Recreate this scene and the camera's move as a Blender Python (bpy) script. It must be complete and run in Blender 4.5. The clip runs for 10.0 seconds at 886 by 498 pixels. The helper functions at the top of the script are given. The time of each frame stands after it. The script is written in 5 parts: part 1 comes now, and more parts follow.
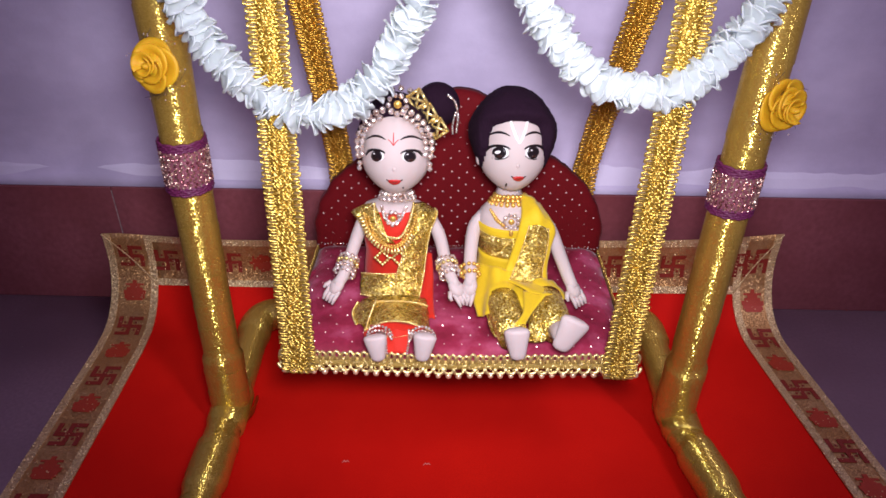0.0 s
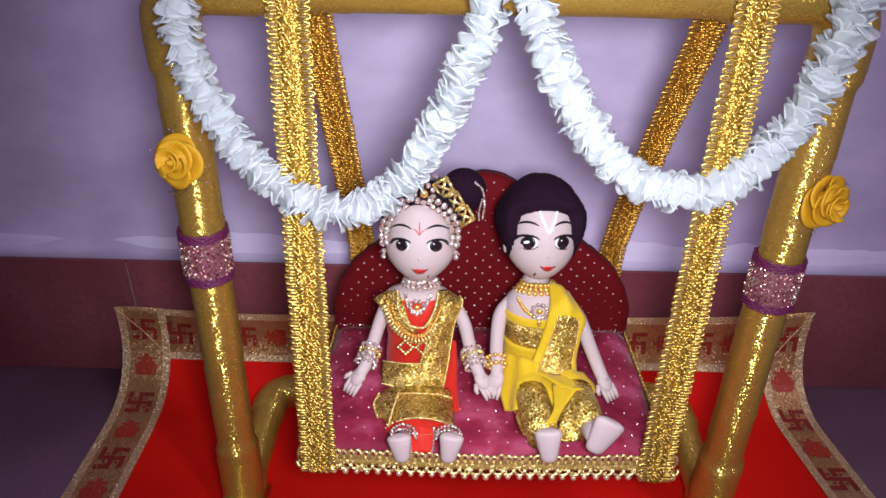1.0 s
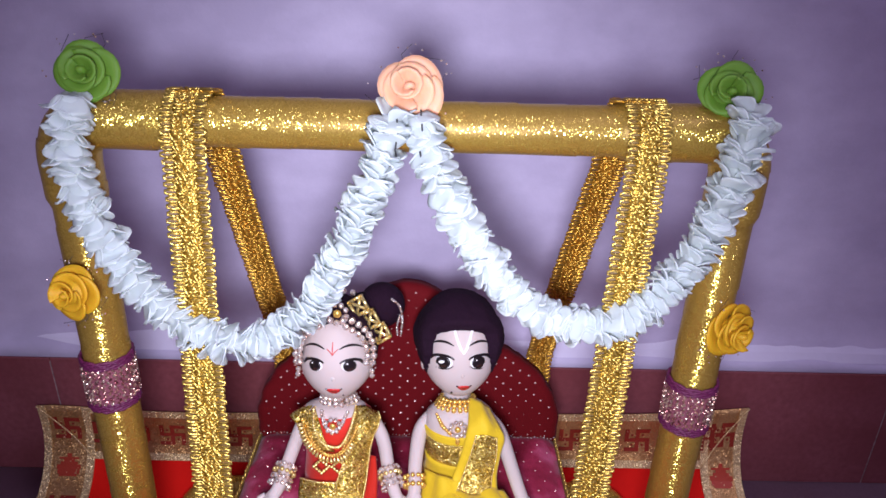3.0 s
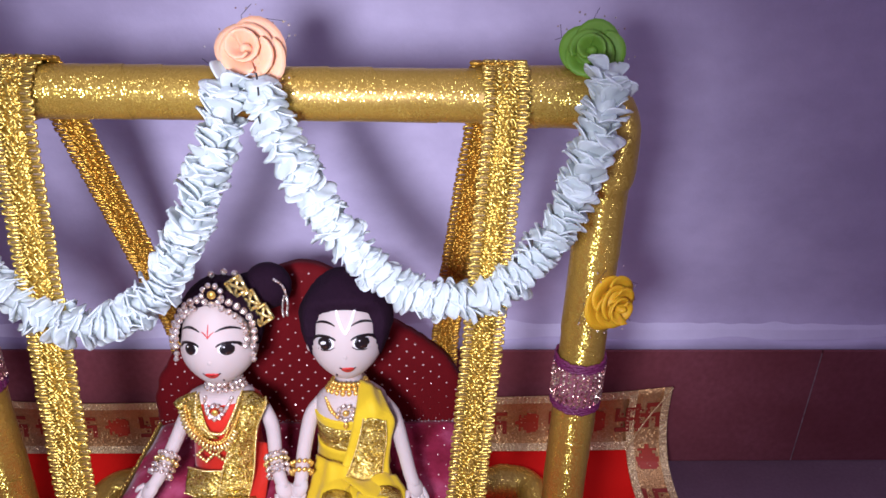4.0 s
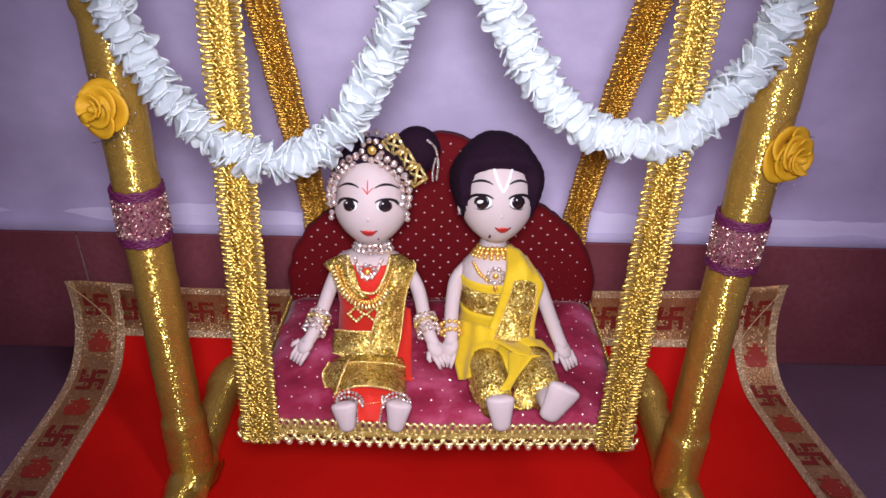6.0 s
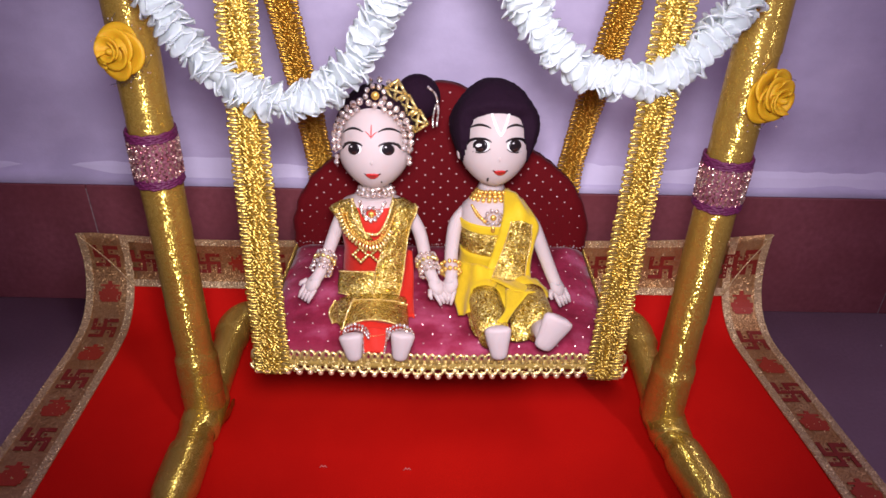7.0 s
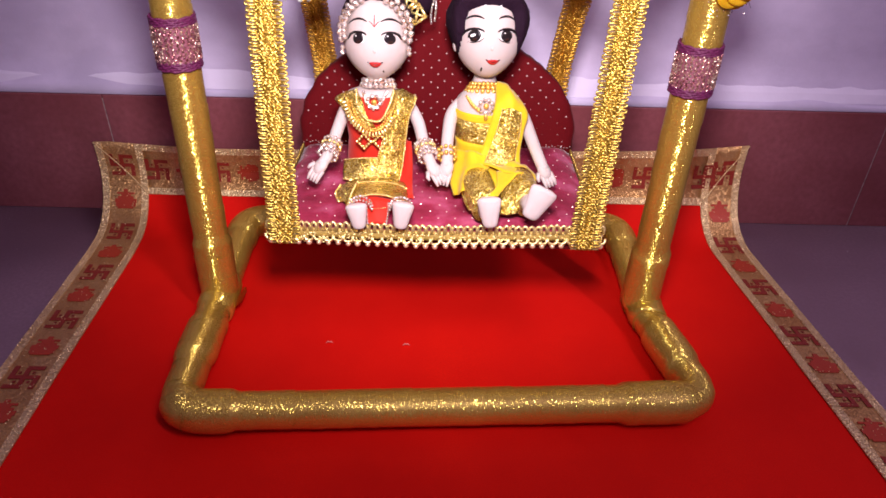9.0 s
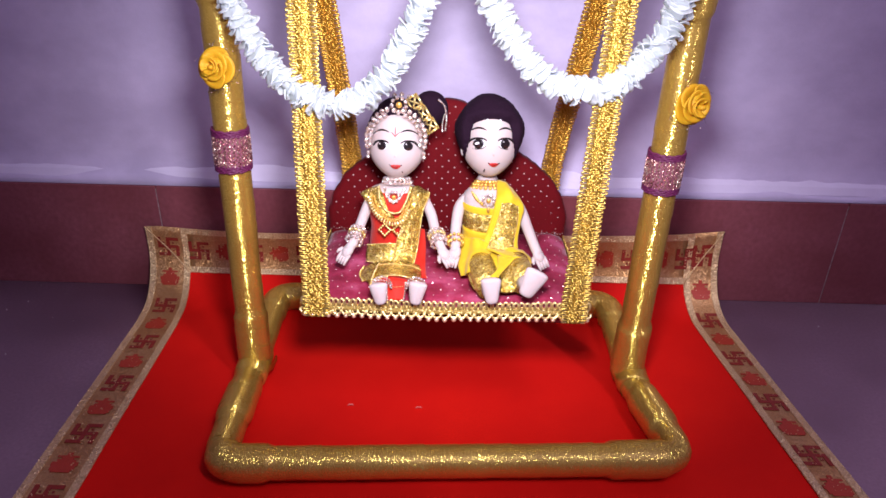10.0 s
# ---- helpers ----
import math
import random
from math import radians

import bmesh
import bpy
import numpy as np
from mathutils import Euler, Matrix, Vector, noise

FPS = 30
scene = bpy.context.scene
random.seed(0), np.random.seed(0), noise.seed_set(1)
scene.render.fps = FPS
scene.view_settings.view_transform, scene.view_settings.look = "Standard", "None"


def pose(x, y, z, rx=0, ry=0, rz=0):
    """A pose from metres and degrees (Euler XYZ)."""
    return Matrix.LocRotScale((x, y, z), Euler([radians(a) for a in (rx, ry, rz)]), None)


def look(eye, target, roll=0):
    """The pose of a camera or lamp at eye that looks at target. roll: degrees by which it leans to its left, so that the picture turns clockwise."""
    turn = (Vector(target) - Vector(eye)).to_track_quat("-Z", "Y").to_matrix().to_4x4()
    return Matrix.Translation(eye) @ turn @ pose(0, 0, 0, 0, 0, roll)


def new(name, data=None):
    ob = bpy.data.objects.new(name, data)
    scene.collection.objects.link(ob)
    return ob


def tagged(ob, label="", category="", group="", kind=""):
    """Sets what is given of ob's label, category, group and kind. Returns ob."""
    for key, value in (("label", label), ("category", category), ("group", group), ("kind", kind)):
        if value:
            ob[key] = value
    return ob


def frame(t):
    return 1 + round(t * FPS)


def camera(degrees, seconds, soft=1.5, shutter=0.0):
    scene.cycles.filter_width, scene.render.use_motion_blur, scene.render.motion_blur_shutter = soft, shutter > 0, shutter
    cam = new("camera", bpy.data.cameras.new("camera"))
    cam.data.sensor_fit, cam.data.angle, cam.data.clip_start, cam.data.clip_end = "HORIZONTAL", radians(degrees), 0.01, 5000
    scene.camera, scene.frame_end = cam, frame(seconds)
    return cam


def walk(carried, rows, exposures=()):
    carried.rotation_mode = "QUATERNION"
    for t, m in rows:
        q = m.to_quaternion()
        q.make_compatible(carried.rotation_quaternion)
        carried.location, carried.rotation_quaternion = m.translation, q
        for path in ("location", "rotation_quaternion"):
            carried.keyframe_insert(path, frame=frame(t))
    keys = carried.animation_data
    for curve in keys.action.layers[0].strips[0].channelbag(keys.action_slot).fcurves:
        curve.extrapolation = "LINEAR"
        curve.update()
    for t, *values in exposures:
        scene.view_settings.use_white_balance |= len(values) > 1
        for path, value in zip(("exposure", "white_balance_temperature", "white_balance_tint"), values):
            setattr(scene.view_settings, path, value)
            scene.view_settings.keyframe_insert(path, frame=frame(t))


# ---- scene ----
cam = camera(67.2, 10.0, soft=1.6)
PATH = [
    (0, (-0.006, -0.435, 0.461), (-0.03, 1.273, -0.579), 0.6),
    (0.5, (-0.014, -0.42, 0.475), (-0.07, 1.319, -0.512), 0.0),
    (1, (-0.022, -0.403, 0.485), (-0.066, 1.364, -0.45), 0.6),
    (1.5, (-0.025, -0.395, 0.503), (-0.09, 1.398, -0.38), 0.5),
    (2, (-0.028, -0.388, 0.519), (-0.101, 1.421, -0.333), 0.6),
    (2.5, (-0.026, -0.384, 0.539), (-0.1, 1.442, -0.273), 1.1),
    (3, (0.022, -0.376, 0.531), (0.041, 1.452, -0.28), 1.5),
    (3.2, (0.04, -0.372, 0.53), (0.075, 1.455, -0.281), 1.5),
    (4.3, (0.103, -0.364, 0.5), (0.159, 1.442, -0.357), 0.9),
    (4.5, (0.098, -0.369, 0.486), (0.154, 1.427, -0.392), 1.0),
    (5, (0.058, -0.376, 0.457), (0.089, 1.395, -0.471), 1.0),
    (5.5, (0.012, -0.382, 0.454), (-0.01, 1.387, -0.478), 1.0),
    (7, (0.004, -0.426, 0.445), (0.0, 1.296, -0.572), 1.0),
    (7.5, (0.001, -0.443, 0.43), (0.002, 1.259, -0.621), 1.2),
    (8, (-0.001, -0.461, 0.422), (-0.004, 1.231, -0.645), 1.3),
    (8.5, (0.001, -0.487, 0.416), (0.012, 1.202, -0.655), 1.8),
    (9, (0.005, -0.504, 0.409), (0.015, 1.174, -0.679), 1.5),
    (9.5, (0.009, -0.531, 0.427), (0.017, 1.201, -0.575), 1.7),
    (10, (0.005, -0.581, 0.457), (-0.018, 1.208, -0.438), 1.2),
]
walk(cam, [(t, look(eye, target, roll)) for t, eye, target, roll in PATH], [(0.0, -0.33, 6150, 15), (1.5, -0.52, 5900, 15), (2.5, -0.42, 5750, 15), (3.2, -0.46, 5700, 15), (4.5, -0.34, 5650, 15), (5.5, -0.52, 5850, 16), (7.0, -0.33, 6250, 19), (8.0, -0.12, 6500, 22), (9.0, 0.16, 6750, 24), (10.0, 0.12, 6050, 20)])

# ---- light: a small torch beside the camera's path, and an added, unseen fill lamp ----
world = bpy.data.worlds.new("room_air")
scene.world = world
world.use_nodes = True
world.node_tree.nodes["Background"].inputs[0].default_value = (0.30, 0.28, 0.35, 1)
world.node_tree.nodes["Background"].inputs[1].default_value = 0.04


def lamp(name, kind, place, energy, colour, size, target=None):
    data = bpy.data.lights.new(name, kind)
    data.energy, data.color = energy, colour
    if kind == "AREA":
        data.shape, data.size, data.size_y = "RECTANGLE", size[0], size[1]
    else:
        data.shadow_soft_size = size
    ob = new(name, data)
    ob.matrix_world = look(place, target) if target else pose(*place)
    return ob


torch = lamp("torch_light", "SPOT", (0.010, -0.412, 0.490), 22.8, (1.0, 0.94, 0.97), 0.042, (-0.002, 0.045, 0.284))
torch.data.spot_size, torch.data.spot_blend = radians(83), 1.0
# fill lamp added under the ceiling to lift the shadows; it has no fixture
lamp("unseen_fill_light", "AREA", (0.95, -1.1, 2.4), 25.0, (0.97, 0.80, 0.96), (0.10, 1.2), (0.1, 0.2, 0.2))


# ---- materials ----
class Mat:
    """A small builder of node materials."""

    def __init__(self, name, colour, rough=0.5, metal=0.0, **inputs):
        self.m = bpy.data.materials.new(name)
        self.m.use_nodes = True
        self.t = self.m.node_tree
        self.b = self.t.nodes["Principled BSDF"]
        self.b.inputs["Base Color"].default_value = (*colour, 1)
        self.b.inputs["Roughness"].default_value = rough
        self.b.inputs["Metallic"].default_value = metal
        for key, value in inputs.items():
            self.b.inputs[key.replace("_", " ")].default_value = value
        self.coord = self.t.nodes.new("ShaderNodeTexCoord").outputs["Object"]
        self.height = None

    def node(self, kind, **inputs):
        n = self.t.nodes.new(kind)
        for key, value in inputs.items():
            n.inputs[key.replace("_", " ")].default_value = value
        return n

    def link(self, a, b):
        self.t.links.new(a, b)

    def noise(self, scale, detail=3.0, stretch=None, rough=0.55):
        n = self.node("ShaderNodeTexNoise", Scale=scale, Detail=detail, Roughness=rough)
        self.link(self.stretched(stretch), n.inputs["Vector"])
        return n.outputs["Fac"]

    def stretched(self, stretch):
        if not stretch:
            return self.coord
        mp = self.node("ShaderNodeMapping", Scale=stretch)
        self.link(self.coord, mp.inputs["Vector"])
        return mp.outputs["Vector"]

    def cells(self, scale, feature="F1", out="Distance", stretch=None):
        n = self.node("ShaderNodeTexVoronoi", Scale=scale)
        n.feature = feature
        self.link(self.stretched(stretch), n.inputs["Vector"])
        return n.outputs[out]

    def ramp(self, fac, stops):
        n = self.node("ShaderNodeValToRGB")
        ramp = n.color_ramp
        while len(ramp.elements) < len(stops):
            ramp.elements.new(0.5)
        for e, (at, c) in zip(ramp.elements, stops):
            e.position, e.color = at, (*c, 1)
        self.link(fac, n.inputs["Fac"])
        return n.outputs["Color"]

    def colour(self, out):
        self.link(out, self.b.inputs["Base Color"])
        return self

    def mix(self, fac, a, b, blend="MIX"):
        n = self.t.nodes.new("ShaderNodeMix")
        n.data_type, n.blend_type = "RGBA", blend
        for socket, v in ((n.inputs[0], fac), (n.inputs[6], a), (n.inputs[7], b)):
            if isinstance(v, (int, float)):
                socket.default_value = v
            elif isinstance(v, tuple):
                socket.default_value = (*v, 1)
            else:
                self.link(v, socket)
        return n.outputs[2]

    def rough(self, fac, lo, hi):
        n = self.node("ShaderNodeMapRange", To_Min=lo, To_Max=hi)
        self.link(fac, n.inputs["Value"])
        self.link(n.outputs["Result"], self.b.inputs["Roughness"])
        return self

    def bump(self, height, strength=0.3, dist=0.001):
        n = self.node("ShaderNodeBump", Strength=strength, Distance=dist)
        self.link(height, n.inputs["Height"])
        if self.height:
            self.link(self.height, n.inputs["Normal"])
        self.height = n.outputs["Normal"]
        self.link(self.height, self.b.inputs["Normal"])
        return self

    def flakes(self, scale, amount, stretch=None):
        """Tilts the surface a little from cell to cell, as metal threads and sequins lie."""
        cell = self.cells(scale, "F1", "Color", stretch)
        a = self.t.nodes.new("ShaderNodeVectorMath")
        a.operation = "SUBTRACT"
        a.inputs[1].default_value = (0.5, 0.5, 0.5)
        self.link(cell, a.inputs[0])
        b = self.t.nodes.new("ShaderNodeVectorMath")
        b.operation = "SCALE"
        b.inputs["Scale"].default_value = amount
        self.link(a.outputs[0], b.inputs[0])
        c = self.t.nodes.new("ShaderNodeVectorMath")
        self.link(b.outputs[0], c.inputs[0])
        self.link(self.t.nodes.new("ShaderNodeNewGeometry").outputs["Normal"], c.inputs[1])
        d = self.t.nodes.new("ShaderNodeVectorMath")
        d.operation = "NORMALIZE"
        self.link(c.outputs[0], d.inputs[0])
        self.height = d.outputs[0]
        self.link(self.height, self.b.inputs["Normal"])
        return self

    def threads(self, scale, along, aside):
        """Glints of metal thread wound round a pipe: cells tilt freely along the pipe's axis and little about it."""
        cell = self.cells(scale, "F1", "Color")
        axis = self.t.nodes.new("ShaderNodeAttribute")
        axis.attribute_name = "axis"
        sep = self.t.nodes.new("ShaderNodeSeparateXYZ")
        self.link(cell, sep.inputs[0])
        amount = self.node("ShaderNodeMapRange", To_Min=-along, To_Max=along)
        self.link(sep.outputs[0], amount.inputs["Value"])
        a = self.t.nodes.new("ShaderNodeVectorMath")
        a.operation = "SCALE"
        self.link(axis.outputs["Vector"], a.inputs[0])
        self.link(amount.outputs["Result"], a.inputs["Scale"])
        self.flakes(scale, aside)
        b = self.t.nodes.new("ShaderNodeVectorMath")
        self.link(self.height, b.inputs[0])
        self.link(a.outputs[0], b.inputs[1])
        c = self.t.nodes.new("ShaderNodeVectorMath")
        c.operation = "NORMALIZE"
        self.link(b.outputs[0], c.inputs[0])
        self.height = c.outputs[0]
        self.link(self.height, self.b.inputs["Normal"])
        return self

    def translucent(self, amount, tint):
        """Lets part of the light through a thin sheet."""
        tr = self.node("ShaderNodeBsdfTranslucent", Color=(*tint, 1))
        mx = self.node("ShaderNodeMixShader", Fac=amount)
        self.link(self.b.outputs[0], mx.inputs[1])
        self.link(tr.outputs[0], mx.inputs[2])
        self.link(mx.outputs[0], self.t.nodes["Material Output"].inputs["Surface"])
        return self

    def under(self, amount, colour, rough):
        """A smooth cloth ground that shows between the glinting threads."""
        ground = self.node("ShaderNodeBsdfPrincipled", Roughness=rough, Metallic=0.25)
        if isinstance(colour, tuple):
            ground.inputs["Base Color"].default_value = (*colour, 1)
        else:
            self.link(colour, ground.inputs["Base Color"])
        mx = self.node("ShaderNodeMixShader", Fac=amount)
        self.link(self.b.outputs[0], mx.inputs[1])
        self.link(ground.outputs[0], mx.inputs[2])
        self.link(mx.outputs[0], self.t.nodes["Material Output"].inputs["Surface"])
        return self

    def random_tint(self, base, amount):
        """Varies a colour a little from piece to piece."""
        info = self.t.nodes.new("ShaderNodeObjectInfo")
        return self.mix(info.outputs["Random"], base, tuple(c * amount for c in base))


def make_materials():
    M = {}
    w = Mat("lilac_wall_paint", (0.55, 0.47, 0.60), 0.6)
    big, fine = w.noise(3.0, 4), w.noise(260, 4)
    base = w.mix(w.noise(28, 5), w.ramp(big, [(0.3, (0.45, 0.40, 0.555)), (0.7, (0.58, 0.525, 0.69))]), (0.46, 0.41, 0.575))
    smear = w.ramp(w.noise(11, 6, (1.0, 1.0, 1.7), 0.65), [(0.40, (0.88, 0.87, 0.89)), (0.58, (1.0, 1.0, 1.0)), (0.72, (1.10, 1.10, 1.08))])
    specks = w.ramp(w.cells(6.5), [(0.0105, (0.30, 0.26, 0.30)), (0.0150, (1.0, 1.0, 1.0))])
    w.colour(w.mix(1.0, w.mix(1.0, base, smear, "MULTIPLY"), specks, "MULTIPLY"))
    w.bump(big, 0.25, 0.004).bump(fine, 0.25, 0.0006)
    M["wall"] = w.m
    # pale tone holds both patchy paint and the light caught by the cove
    w = Mat("pale_wall_band", (0.62, 0.60, 0.74), 0.6)
    w.colour(w.mix(w.noise(40, 5), (0.64, 0.60, 0.75), (0.54, 0.50, 0.65))).bump(w.noise(60, 4), 0.3, 0.002)
    M["pale_paint"] = w.m
    s = Mat("maroon_skirting_stone", (0.09, 0.03, 0.04), 0.5, 0.0, Specular_IOR_Level=0.3)
    s.colour(s.mix(s.noise(160, 4), s.ramp(s.noise(9, 5), [(0.3, (0.185, 0.046, 0.052)), (0.7, (0.30, 0.100, 0.120))]), (0.135, 0.034, 0.040)))
    s.rough(s.noise(14, 4), 0.42, 0.62).bump(s.noise(90, 4), 0.12, 0.0006)
    M["skirting"] = s.m
    f = Mat("dark_grey_floor_stone", (0.10, 0.085, 0.11), 0.45)
    f.colour(f.mix(f.noise(300, 3), f.ramp(f.noise(6, 6), [(0.28, (0.25, 0.165, 0.21)), (0.72, (0.52, 0.36, 0.46))]), (0.25, 0.165, 0.205)))
    f.rough(f.noise(12, 4), 0.35, 0.6).bump(f.noise(180, 4), 0.15, 0.0006)
    M["floor"] = f.m
    c = Mat("white_ceiling_paint", (0.78, 0.77, 0.78), 0.8)
    c.colour(c.ramp(c.noise(4, 4), [(0.3, (0.74, 0.73, 0.75)), (0.7, (0.82, 0.81, 0.82))]))
    M["ceiling"] = c.m
    g = Mat("joint_grout", (0.42, 0.36, 0.37), 0.9)
    g.colour(g.ramp(g.noise(200, 3), [(0.3, (0.16, 0.11, 0.11)), (0.7, (0.34, 0.27, 0.27))]))
    M["grout"] = g.m
    r = Mat("red_satin_cloth", (0.62, 0.012, 0.008), 0.75, 0.0, Specular_IOR_Level=0.12)
    r.colour(r.mix(r.noise(900, 2), r.ramp(r.noise(6, 6), [(0.3, (0.54, 0.005, 0.001)), (0.55, (0.70, 0.009, 0.002)), (0.72, (0.80, 0.013, 0.002))]), (0.53, 0.004, 0.001)))
    r.bump(r.noise(1300, 2, (1, 4, 1)), 0.2, 0.0003).bump(r.noise(16, 3), 0.3, 0.002).bump(r.noise(4.5, 4), 0.35, 0.006)
    M["red_cloth"] = r.m
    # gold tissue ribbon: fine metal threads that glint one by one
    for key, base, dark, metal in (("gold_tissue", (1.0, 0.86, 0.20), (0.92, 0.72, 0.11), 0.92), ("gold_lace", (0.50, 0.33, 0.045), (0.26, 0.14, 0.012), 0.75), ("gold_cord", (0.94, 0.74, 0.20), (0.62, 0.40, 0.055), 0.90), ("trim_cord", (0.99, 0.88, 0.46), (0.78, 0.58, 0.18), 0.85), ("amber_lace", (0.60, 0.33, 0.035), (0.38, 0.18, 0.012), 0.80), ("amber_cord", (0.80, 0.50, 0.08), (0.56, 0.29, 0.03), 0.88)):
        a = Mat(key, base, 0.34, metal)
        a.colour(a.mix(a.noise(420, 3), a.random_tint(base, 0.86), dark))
        a.rough(a.noise(700, 2), 0.12, 0.26) if key == "gold_tissue" else a.rough(a.noise(500, 2), 0.26, 0.46)
        if key == "gold_tissue":
            a.threads(1900, 0.70, 0.36)
            a.under(0.46, a.mix(a.noise(45, 4), a.random_tint((0.45, 0.272, 0.044), 0.88), (0.33, 0.18, 0.024)), 0.42)
        else:
            a.flakes(900, {"lace": 0.40, "cord": 0.36}[key[-4:]]).bump(a.noise(900, 2), 0.4, 0.0004)
        M[key] = a.m
    a = Mat("gold_brocade", (0.80, 0.50, 0.10), 0.27, 0.8)
    warp = a.t.nodes.new("ShaderNodeVectorMath")
    turn = a.node("ShaderNodeTexNoise", Scale=190.0, Detail=1.0)
    a.link(a.coord, turn.inputs["Vector"])
    shift = a.t.nodes.new("ShaderNodeVectorMath")
    shift.operation = "SCALE"
    shift.inputs["Scale"].default_value = 0.010
    a.link(turn.outputs["Color"], shift.inputs[0])
    a.link(a.coord, warp.inputs[0])
    a.link(shift.outputs[0], warp.inputs[1])
    leaf = a.node("ShaderNodeTexWave", Scale=230.0, Distortion=3.0, Detail=1.5)
    leaf.wave_type = "RINGS"
    a.link(warp.outputs[0], leaf.inputs["Vector"])
    weave = a.ramp(leaf.outputs["Fac"], [(0.2, (0.46, 0.29, 0.018)), (0.5, (0.76, 0.54, 0.055)), (0.8, (1.0, 0.89, 0.34))])
    buds = a.ramp(a.noise(120, 2), [(0.46, (0.74, 0.68, 0.55)), (0.54, (1.0, 1.0, 1.0))])
    a.colour(a.mix(1.0, weave, buds, "MULTIPLY"))
    a.flakes(1000, 0.85).bump(leaf.outputs["Fac"], 0.4, 0.0005).bump(a.noise(1500, 2), 0.4, 0.0004)
    M["brocade"] = a.m
    b = Mat("border_tissue", (0.55, 0.38, 0.16), 0.36, 0.72)
    b.colour(b.mix(b.noise(500, 3), b.ramp(b.noise(30, 3), [(0.3, (0.56, 0.33, 0.12)), (0.7, (0.72, 0.51, 0.24))]), (0.46, 0.22, 0.07)))
    b.flakes(1000, 0.62).bump(b.noise(1200, 2, (1, 3, 1)), 0.5, 0.0004)
    M["border"] = b.m
    b = Mat("border_edge_thread", (0.74, 0.58, 0.26), 0.35, 0.6)
    b.colour(b.mix(b.noise(800, 2), (0.94, 0.76, 0.44), (0.50, 0.32, 0.12)))
    b.flakes(1000, 0.9).bump(b.cells(900), 0.6, 0.0006)
    M["border_edge"] = b.m
    b = Mat("woven_red_motif", (0.34, 0.035, 0.018), 0.5, 0.15)
    b.colour(b.mix(b.noise(900, 2), (0.30, 0.028, 0.012), (0.16, 0.014, 0.008))).bump(b.noise(1400, 2), 0.5, 0.0004)
    M["motif"] = b.m
    b = Mat("woven_orange_motif", (0.55, 0.06, 0.015), 0.5, 0.1)
    b.colour(b.mix(b.noise(900, 2), (0.46, 0.048, 0.014), (0.27, 0.022, 0.009))).bump(b.noise(1400, 2), 0.5, 0.0004)
    M["motif_bright"] = b.m
    v = Mat("maroon_velvet", (0.16, 0.008, 0.022), 0.8, 0.0, Sheen_Weight=0.02, Sheen_Roughness=0.4, Specular_IOR_Level=0.12)
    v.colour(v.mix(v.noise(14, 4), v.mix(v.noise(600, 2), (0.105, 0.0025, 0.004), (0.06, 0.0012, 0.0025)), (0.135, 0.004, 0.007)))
    v.bump(v.noise(1500, 2), 0.4, 0.0005)
    M["velvet"] = v.m
    v = Mat("crushed_pink_velvet", (0.34, 0.035, 0.085), 0.65, 0.0, Sheen_Weight=0.12, Sheen_Roughness=0.35, Specular_IOR_Level=0.25)
    # the pile's mottled purple sheen is mixed into this colour ramp
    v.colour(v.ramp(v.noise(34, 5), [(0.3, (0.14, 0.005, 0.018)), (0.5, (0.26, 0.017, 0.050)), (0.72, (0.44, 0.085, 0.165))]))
    v.bump(v.noise(38, 4), 0.5, 0.004).bump(v.noise(1500, 2), 0.4, 0.0004)
    M["seat_velvet"] = v.m
    d = Mat("pearl_dot", (0.90, 0.66, 0.62), 0.25, 0.3)
    d.colour(d.random_tint((0.88, 0.60, 0.56), 0.8))
    M["dot"] = d.m
    p = Mat("white_satin_petal", (0.80, 0.86, 0.88), 0.4, 0.0, Specular_IOR_Level=0.35, Subsurface_Weight=0.7, Subsurface_Radius=(0.006, 0.006, 0.007))
    p.colour(p.random_tint((0.79, 0.855, 0.85), 0.95)).bump(p.noise(260, 2, (0.3, 1, 1)), 0.15, 0.0005)
    p.rough(p.noise(120, 2), 0.3, 0.5).translucent(0.6, (0.86, 0.89, 0.90))
    M["petal"] = p.m
    for key, base in (("rose_yellow", (0.82, 0.49, 0.010)), ("rose_green", (0.19, 0.38, 0.035)), ("rose_peach", (0.94, 0.57, 0.35))):
        k = Mat(key, base, 0.6, 0.0, Subsurface_Weight=0.45, Subsurface_Radius=(0.006, 0.004, 0.002))
        k.colour(k.mix(k.noise(60, 3), k.random_tint(base, 0.9), tuple(x * 0.84 for x in base))).bump(k.noise(900, 2), 0.25, 0.0004).translucent(0.3, base)
        M[key] = k.m
    k = Mat("purple_cuff_thread", (0.16, 0.012, 0.075), 0.55)
    k.colour(k.mix(k.noise(500, 2), (0.15, 0.012, 0.080), (0.065, 0.004, 0.032))).bump(k.noise(900, 2), 0.7, 0.0008)
    M["purple"] = k.m
    k = Mat("rose_gold_glitter", (0.72, 0.42, 0.34), 0.28, 0.85)
    k.colour(k.ramp(k.cells(420, "F1", "Color"), [(0.2, (0.30, 0.09, 0.11)), (0.55, (0.72, 0.47, 0.36)), (0.85, (0.98, 0.84, 0.68))])).bump(k.cells(420), 1.0, 0.002)
    M["glitter"] = k.m
    k = Mat("cuff_net", (0.12, 0.02, 0.06), 0.5, 0.2)
    k.colour(k.mix(k.noise(600, 2), (0.34, 0.12, 0.15), (0.13, 0.03, 0.06))).bump(k.cells(700), 0.6, 0.0008)
    M["cuff_net"] = k.m
    k = Mat("doll_plastic", (0.5, 0.42, 0.44), 0.62, 0.0, Specular_IOR_Level=0.25, Subsurface_Weight=0.35, Subsurface_Radius=(0.010, 0.006, 0.005))
